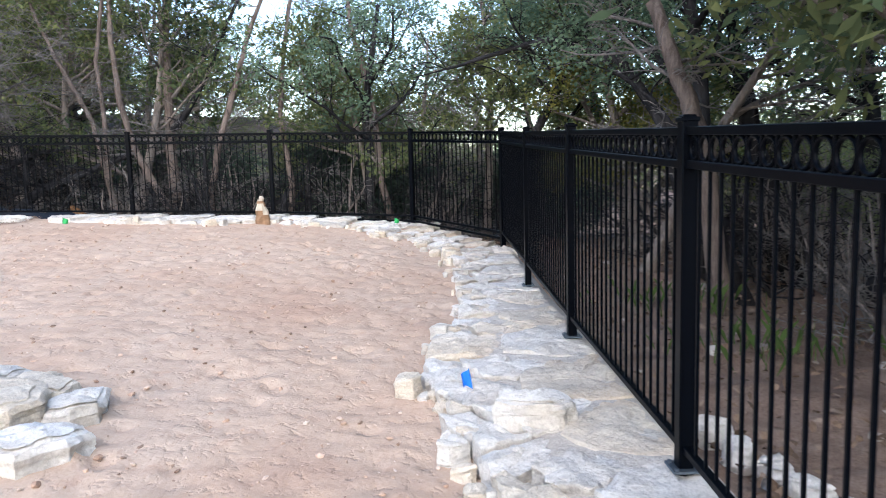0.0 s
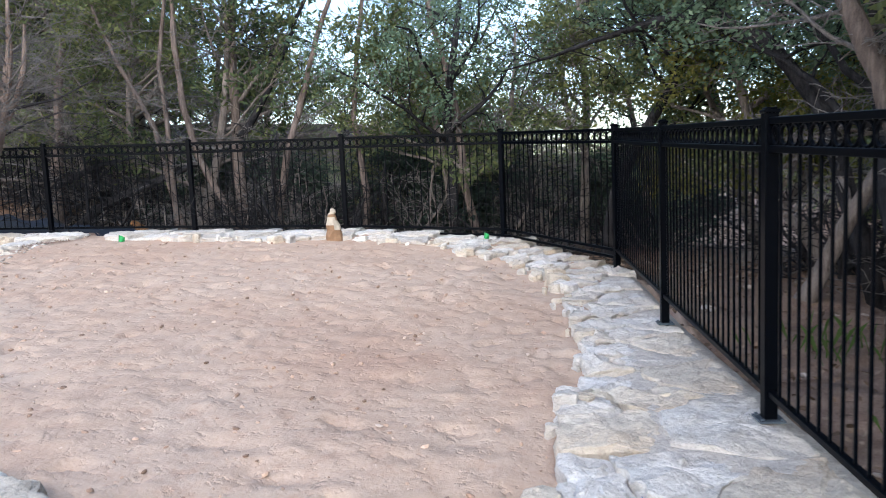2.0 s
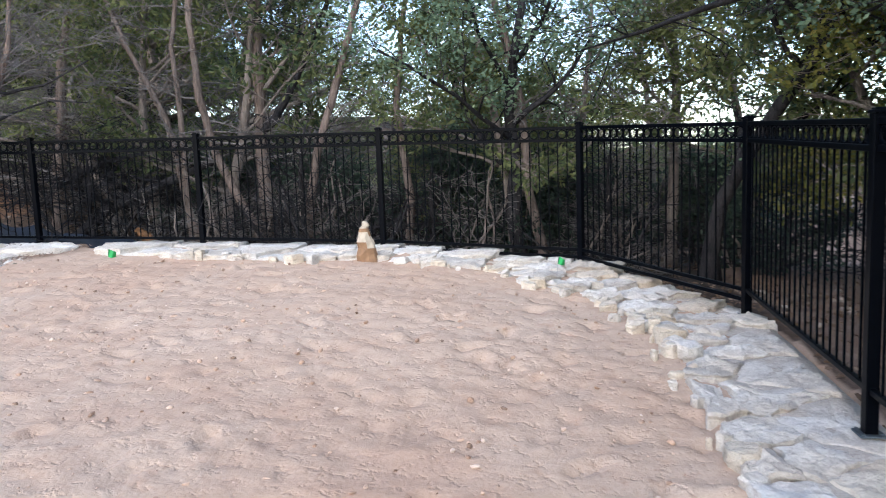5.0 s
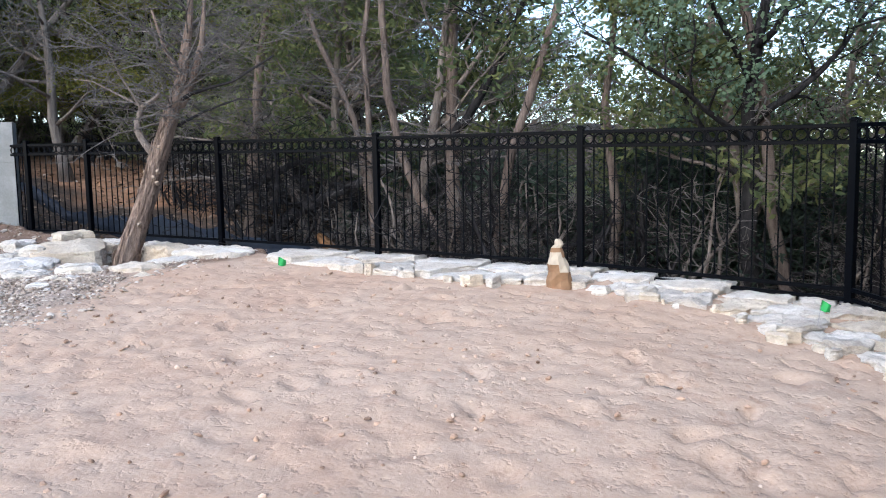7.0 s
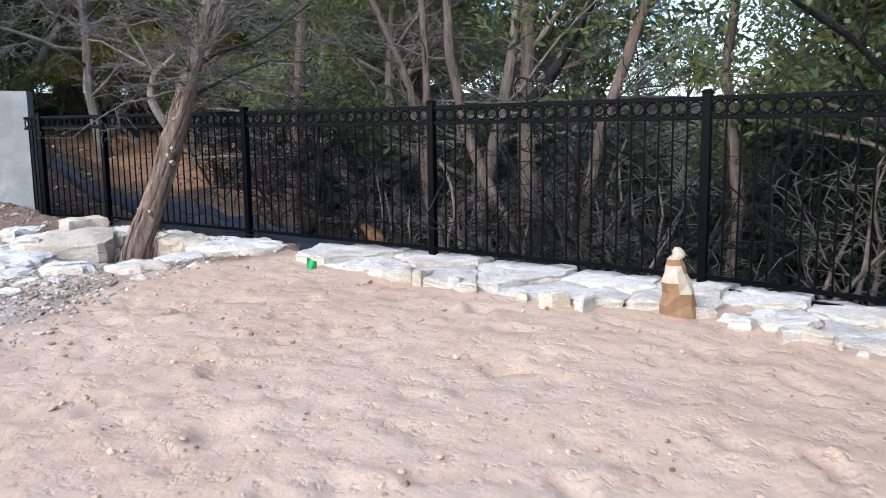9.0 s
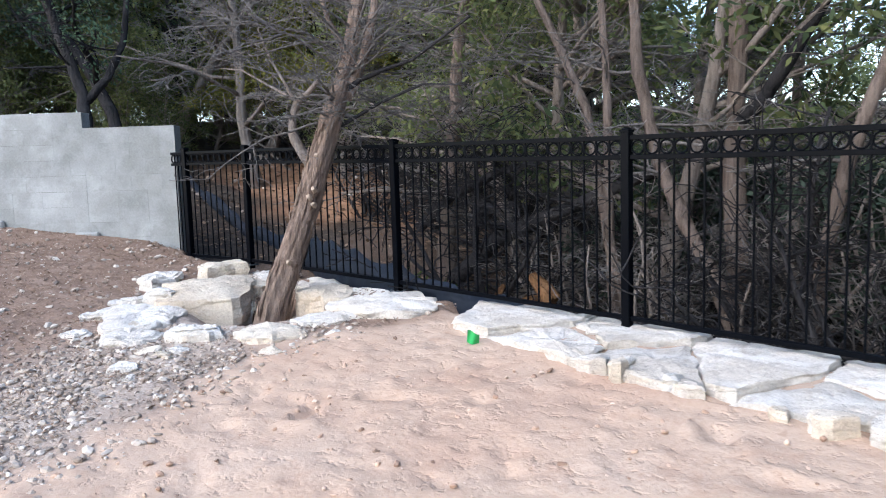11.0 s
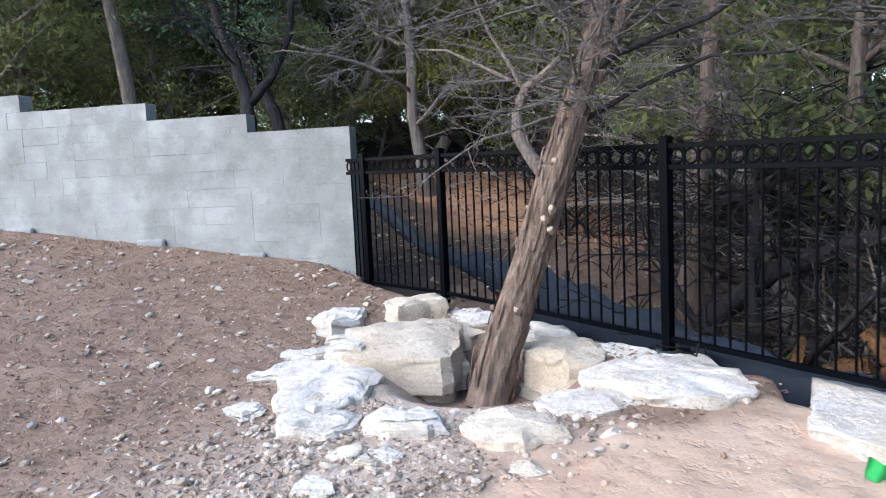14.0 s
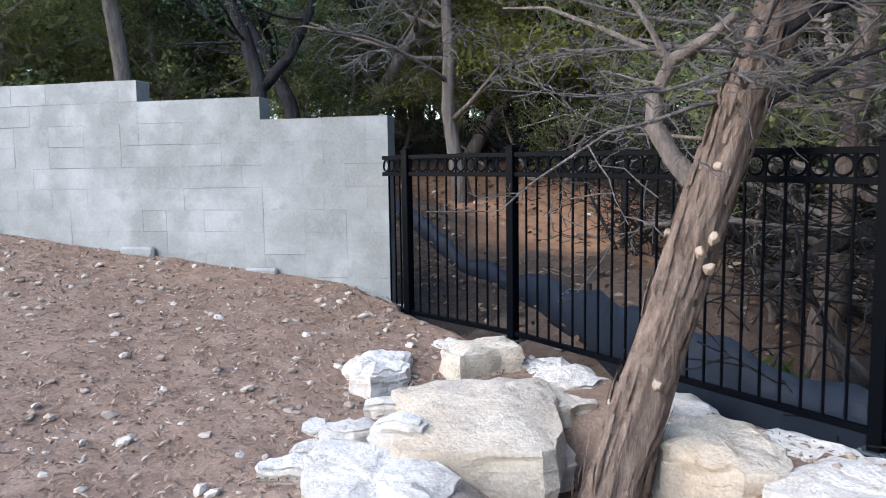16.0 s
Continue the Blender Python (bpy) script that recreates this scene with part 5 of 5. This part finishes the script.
# ---- single trunks and fallen wood beyond the fence ----
def bent_trunk(name, points, r0, r1, mat, label, category="tree", twigs=0, seed=1):
    pp = [Vector(p) for p in points]
    grown = category in ("tree", "limb")
    if grown:
        # the stem goes on and thins out into the crown
        pp.append(pp[-1] + (pp[-1] - pp[-2]).normalized() * 1.3 + Vector((0.15, 0, 0)))
        pp.append(pp[-1] + (pp[-1] - pp[-2]).normalized() * 1.2 - Vector((0.2, 0, 0)))
    root = tagged(empty(name, pp[0]), label, category)
    o = pp[0]
    sm = [pp[i].lerp(pp[i + 1], k / 5) - o for i in range(len(pp) - 1) for k in range(5)] + [pp[-1] - o]
    rng = random.Random(seed)
    sm = [p + Vector((rng.gauss(0, r0 * 0.08), rng.gauss(0, r0 * 0.08), 0)) for p in sm]
    v, f = [], []
    body = len(sm) - 1 - (10 if grown else 0)
    rad = [lerp(r0, r1, i / body) if i <= body else lerp(r1, 0.008, (i - body) / 10) for i in range(len(sm))]
    tube(v, f, sm, rad, 10, wobble=0.3, seed=seed)
    part("trunk", mesh_from("trunk", v, f, mat, True), None, root)
    if twigs:
        out, tips = [], []
        spec = dict(levels=2, segments=(6, 4, 3), bend=(0.15, 0.25, 0.3), rise=(0.01, -0.02, -0.04), kids=(6, 4), spread=(0.6, 0.6), ratio=(0.55, 0.55), **{"from": (0.15, 0.1)})
        for _ in range(twigs):
            j = rng.randrange(len(sm) // 3, len(sm))
            a = rng.uniform(0, 2 * math.pi)
            grow(rng, sm[j], Vector((math.cos(a), math.sin(a), rng.uniform(-0.2, 0.5))), rng.uniform(0.6, 1.6), max(0.012, rad[j] * 0.3), 0, spec, out, tips)
        v, f = [], []
        for p, r, level in out:
            tube(v, f, p, [max(q, 0.004) for q in r], 4, cap=False)
        tagged(part("brushwood", mesh_from("brushwood", v, f, TWIG if mat is not DARK_BARK else DARK_BARK, True), None, root), kind="stuff")


bent_trunk("juniper_tree", [(-6.0, 14.5, -0.1), (-6.0, 14.5, 1.0), (-6.02, 14.5, 2.45), (-6.0, 14.5, 3.5), (-5.95, 14.6, 5.2)], 0.115, 0.07, TAN_BARK, "upright tan juniper trunk just behind the fence", twigs=16, seed=3)
bent_trunk("leaning_limb", [(-6.0, 14.5, 2.4), (-5.75, 14.48, 2.6), (-5.4, 14.45, 3.1), (-5.0, 14.4, 3.7), (-4.7, 14.4, 4.4)], 0.075, 0.035, DARK_BARK, "dark limb forking from the tan juniper", "limb", twigs=8, seed=15)
bent_trunk("juniper_tree", [(-5.55, 13.7, 0.2), (-5.76, 13.75, 0.74), (-6.1, 13.8, 1.34), (-6.45, 13.8, 2.05), (-6.66, 13.8, 2.9), (-6.8, 13.9, 4.0)], 0.085, 0.05, TAN_BARK, "thin tan juniper trunk leaning across", twigs=12, seed=4)
bent_trunk("juniper_tree", [(-5.12, 13.9, -0.1), (-5.05, 13.9, 0.9), (-4.84, 13.9, 2.0), (-4.5, 14.1, 3.2), (-4.2, 14.2, 4.2)], 0.075, 0.045, TAN_BARK, "slim grey juniper trunk", twigs=12, seed=5)
bent_trunk("juniper_tree", [(-6.9, 13.8, 0.1), (-6.98, 13.8, 1.3), (-7.0, 13.8, 2.65), (-7.1, 13.85, 3.7), (-6.9, 13.9, 4.9)], 0.052, 0.032, TAN_BARK, "slender tan juniper trunk", twigs=10, seed=6)
bent_trunk("juniper_tree", [(-6.75, 13.9, 0.2), (-6.95, 13.8, 1.1), (-7.25, 13.8, 2.6), (-7.85, 13.8, 3.8), (-8.2, 13.8, 4.6)], 0.062, 0.032, TAN_BARK, "slender tan juniper trunk leaning over", twigs=10, seed=16)
bent_trunk("juniper_tree", [(-3.6, 14.2, 0.0), (-3.5, 14.2, 1.3), (-3.7, 14.3, 2.6), (-3.5, 14.4, 4.4)], 0.07, 0.04, TAN_BARK, "slim grey juniper trunk", twigs=12, seed=17)
bent_trunk("juniper_tree", [(-1.4, 14.0, 0.0), (-1.7, 14.0, 1.3), (-1.8, 14.1, 2.6), (-2.2, 14.3, 4.2)], 0.08, 0.05, TAN_BARK, "slim grey juniper trunk", twigs=12, seed=18)
bent_trunk("fallen_limb", [(-9.1, 13.7, 0.7), (-8.5, 13.8, 1.2), (-7.36, 13.8, 1.64), (-6.4, 13.9, 2.0)], 0.11, 0.05, DARK_BARK, "dark fallen limb leaning through the brush", "fallen limb", twigs=12, seed=7)
bent_trunk("fallen_limb", [(-9.9, 13.9, 1.3), (-9.2, 13.8, 1.7), (-8.4, 13.8, 2.0), (-7.7, 13.8, 2.1)], 0.075, 0.03, DARK_BARK, "thin dark fallen limb in the brush", "fallen limb", twigs=10, seed=8)
bent_trunk("dead_tree", [(-9.45, 13.9, 0.4), (-9.4, 13.9, 1.2), (-9.3, 13.95, 2.2), (-9.2, 14.0, 3.6)], 0.14, 0.07, TAN_BARK, "split red-brown cedar trunk behind the fence", twigs=8, seed=9)
bent_trunk("bare_tree", [(-20.2, 17.0, 2.0), (-20.1, 17.0, 3.4), (-20.0, 17.0, 4.3), (-19.7, 17.0, 5.3), (-19.4, 17.0, 6.0), (-19.2, 17.1, 7.0)], 0.13, 0.08, PALE_BARK, "tall pale bare trunk in the woods", twigs=4, seed=10)
bent_trunk("leaning_limb", [(-19.6, 17.0, 5.5), (-19.95, 17.0, 6.1), (-20.4, 17.0, 6.9)], 0.07, 0.04, PALE_BARK, "pale forked limb of the bare tree", "limb", seed=19)
bent_trunk("oak_tree", [(2.75, 7.5, -0.2), (2.55, 7.6, 1.6), (2.3, 7.9, 2.6), (2.1, 8.4, 3.6)], 0.12, 0.07, TAN_BARK, "thick red-brown trunk with a broken crotch", twigs=6, seed=11)
bent_trunk("oak_tree", [(3.1, 9.4, 0.0), (2.6, 9.5, 2.0), (2.1, 9.9, 2.9), (1.3, 10.8, 3.35), (0.5, 11.8, 3.3)], 0.10, 0.035, DARK_BARK, "dark oak with a long bent limb", twigs=12, seed=12)


bent_trunk("oak_tree", [(-15.3, 11.75, 1.2), (-15.3, 11.75, 2.9), (-15.35, 11.72, 3.5), (-15.5, 11.5, 4.3), (-15.6, 11.3, 5.2)], 0.11, 0.06, DARK_BARK, "dark forked oak behind the block wall", twigs=16, seed=13)
bent_trunk("leaning_limb", [(-15.33, 11.74, 3.2), (-15.1, 12.05, 3.65), (-15.0, 12.3, 4.2), (-14.9, 12.4, 5.2)], 0.075, 0.04, DARK_BARK, "dark limb of the forked oak", "limb", twigs=10, seed=14)


def cable():
    v, f = [], []
    a, b = Vector((-24.2, 15.0, 4.80)), Vector((-10.2, 15.5, 2.75))
    pts = [a.lerp(b, i / 20) - Vector((0, 0, 0.06 * math.sin(math.pi * i / 20))) for i in range(21)]
    tube(v, f, pts, [0.012] * 21, 6)
    tagged(new("cable", mesh_from("cable", v, f, TWIG, True)), "thin grey cable slung between the trees", "cable")


cable()


def rotten_stump():
    root = tagged(empty("rotten_stump", (-7.45, 13.0, 0.3)), "broken rotten red-brown stump with splintered pale ends", "stump")
    rng = random.Random(4)
    for i in range(13):
        a, b = rng.uniform(-0.4, 0.4), rng.uniform(0.05, 0.5)
        v, f = [], []
        d = Vector((rng.gauss(0, 0.6), rng.gauss(0, 0.3), rng.uniform(-0.1, 0.5))).normalized()
        p = Vector((a, rng.uniform(-0.2, 0.2), b))
        L, r = rng.uniform(0.15, 0.38), rng.uniform(0.035, 0.09)
        tube(v, f, [p, p + d * L * 0.5, p + d * L], [r, r * 0.95, r * 0.6], 7, wobble=0.5, seed=i)
        part("chunk", mesh_from("chunk", v, f, CUT_WOOD if i % 5 == 0 else ROTTEN), None, root)
    v, f = [], []
    tube(v, f, [Vector((0, 0, -0.3)), Vector((0, 0, 0.1)), Vector((0.05, 0, 0.32))], [0.42, 0.36, 0.22], 14, wobble=0.6, seed=8)
    part("base", mesh_from("base", v, f, ROTTEN), None, root)


rotten_stump()


# ---- scattered ground cover ----
def scatter_stones(name, count, place, size, mat, label, seed, flat=0.6, sink=0.25):
    rng = random.Random(seed)
    ico = bmesh.new()
    bmesh.ops.create_icosphere(ico, subdivisions=1, radius=1.0)
    base = [v.co.copy() for v in ico.verts]
    tris = [[v.index for v in f.verts] for f in ico.faces]
    ico.free()
    verts, faces = [], []
    for _ in range(count):
        x, y = place(rng)
        r = size[0] * (size[1] / size[0]) ** (rng.random() ** 2.2)
        z = ground_height(x, y) + r * flat * (0.5 - sink)
        turn = Euler((rng.uniform(-0.4, 0.4), rng.uniform(-0.4, 0.4), rng.uniform(0, 6.28))).to_matrix()
        sc = Vector((r * rng.uniform(0.7, 1.4), r * rng.uniform(0.6, 1.0), r * flat * rng.uniform(0.6, 1.2)))
        n = len(verts)
        for c in base:
            j = 1 + rng.uniform(-0.22, 0.22)
            verts.append(Vector((x, y, z)) + turn @ Vector((c.x * sc.x * j, c.y * sc.y * j, c.z * sc.z * j)))
        faces += [[n + i for i in t] for t in tris]
    return tagged(new(name, mesh_from(name, verts, faces, mat)), label, "gravel", kind="stuff")


def gravel_place(rng):
    while True:
        x, y = rng.uniform(-10.6, -6.2), rng.uniform(7.6, 10.9)
        line = along([(7.5, -6.3), (8.4, -6.8), (9.05, -7.0), (9.4, -7.2), (10.1, -7.62), (11, -7.5)], y)
        d = line - x
        if d > -0.35 and rng.random() < math.exp(-((d - 0.75) / 0.85) ** 2) and math.hypot(x + 8.85, y - 10.92) > 0.85:
            return x, y


def soil_place(rng):
    while True:
        x, y = rng.uniform(-15.5, -7.0), rng.uniform(5.5, 12.0)
        p = Vector((x, y, 0)) - WALL_START
        if sand_mask(x, y) < 0.3 and p.dot(WALL_BACK) < -0.05 and side_of_fence(x, y) < -0.15 and math.hypot(x + 8.85, y - 10.92) > 0.85:
            return x, y


def sand_place(rng):
    while True:
        x, y = rng.uniform(-7.5, 0.2), rng.uniform(2.8, 11.4)
        if sand_mask(x, y) > 0.7 and side_of_fence(x, y) < -1.0:
            return x, y


def woods_place(rng):
    while True:
        x, y = rng.uniform(-16, 5), rng.uniform(1, 18)
        d = side_of_fence(x, y)
        if 0.15 < d < 6 and (x > -11.5 or y > 12.4):
            return x, y


scatter_stones("gravel", 6500, gravel_place, (0.005, 0.036), CHIPS, "pale broken limestone gravel along the planter", 1)
scatter_stones("soil_stones", 3200, soil_place, (0.006, 0.045), CHIPS, "small pale stones strewn on brown soil", 2)
scatter_stones("sand_clods", 2400, sand_place, (0.005, 0.026), CLODS, "small clods and pebbles on the raked sand", 3)
scatter_stones("woods_stones", 260, woods_place, (0.03, 0.12), CHIPS, "scattered stones in the leaf litter", 4)


def scatter_flakes(name, count, place, length, width, mat, label, seed, lift=0.012, curl=0.35):
    rng = random.Random(seed)
    verts, faces = [], []
    for _ in range(count):
        x, y = place(rng)
        z = ground_height(x, y) + lift
        L, w = rng.uniform(*length), rng.uniform(*width)
        turn = Euler((rng.gauss(0, curl), rng.gauss(0, curl), rng.uniform(0, 6.28))).to_matrix()
        n = len(verts)
        for p in ((-L / 2, -w * 0.3, 0), (0, -w / 2, L * 0.1), (L / 2, 0, 0), (0, w / 2, L * 0.1), (-L / 2, w * 0.3, 0)):
            verts.append(Vector((x, y, z)) + turn @ Vector(p))
        faces.append((n, n + 1, n + 2, n + 3, n + 4))
    return tagged(new(name, mesh_from(name, verts, faces, mat)), label, "litter", kind="stuff")


scatter_flakes("mulch", 26000, soil_place, (0.015, 0.065), (0.005, 0.016), MULCH, "shredded bark mulch and twigs on brown soil", 5)
scatter_flakes("leaf_litter", 9000, woods_place, (0.04, 0.10), (0.025, 0.06), DEAD_LEAF, "fallen brown leaves under the trees", 6, lift=0.05)


def grass_tufts():
    rng = random.Random(8)
    verts, faces = [], []
    for cx, cy, r, n in ((-9.1, 13.1, 0.55, 260), (-8.3, 13.2, 0.4, 140), (-6.0, 13.3, 0.3, 60), (2.4, 5.6, 0.8, 60), (2.2, 7.4, 0.8, 50)):
        for _ in range(n):
            x, y = cx + rng.gauss(0, r * 0.5), cy + rng.gauss(0, r * 0.3)
            z = ground_height(x, y) + 0.03
            h, a = rng.uniform(0.12, 0.34), rng.uniform(0, 6.28)
            dx, dy = math.cos(a), math.sin(a)
            m = len(verts)
            verts += [(x - dy * 0.006, y + dx * 0.006, z), (x + dy * 0.006, y - dx * 0.006, z), (x + dx * h * 0.25, y + dy * h * 0.25, z + h * 0.7), (x + dx * h * 0.6, y + dy * h * 0.6, z + h)]
            faces += [(m, m + 1, m + 2), (m + 1, m + 3, m + 2)]
    tagged(new("grass", mesh_from("grass", verts, faces, GRASS)), "tufts of thin green grass beyond the fence", "grass", kind="stuff")


grass_tufts()
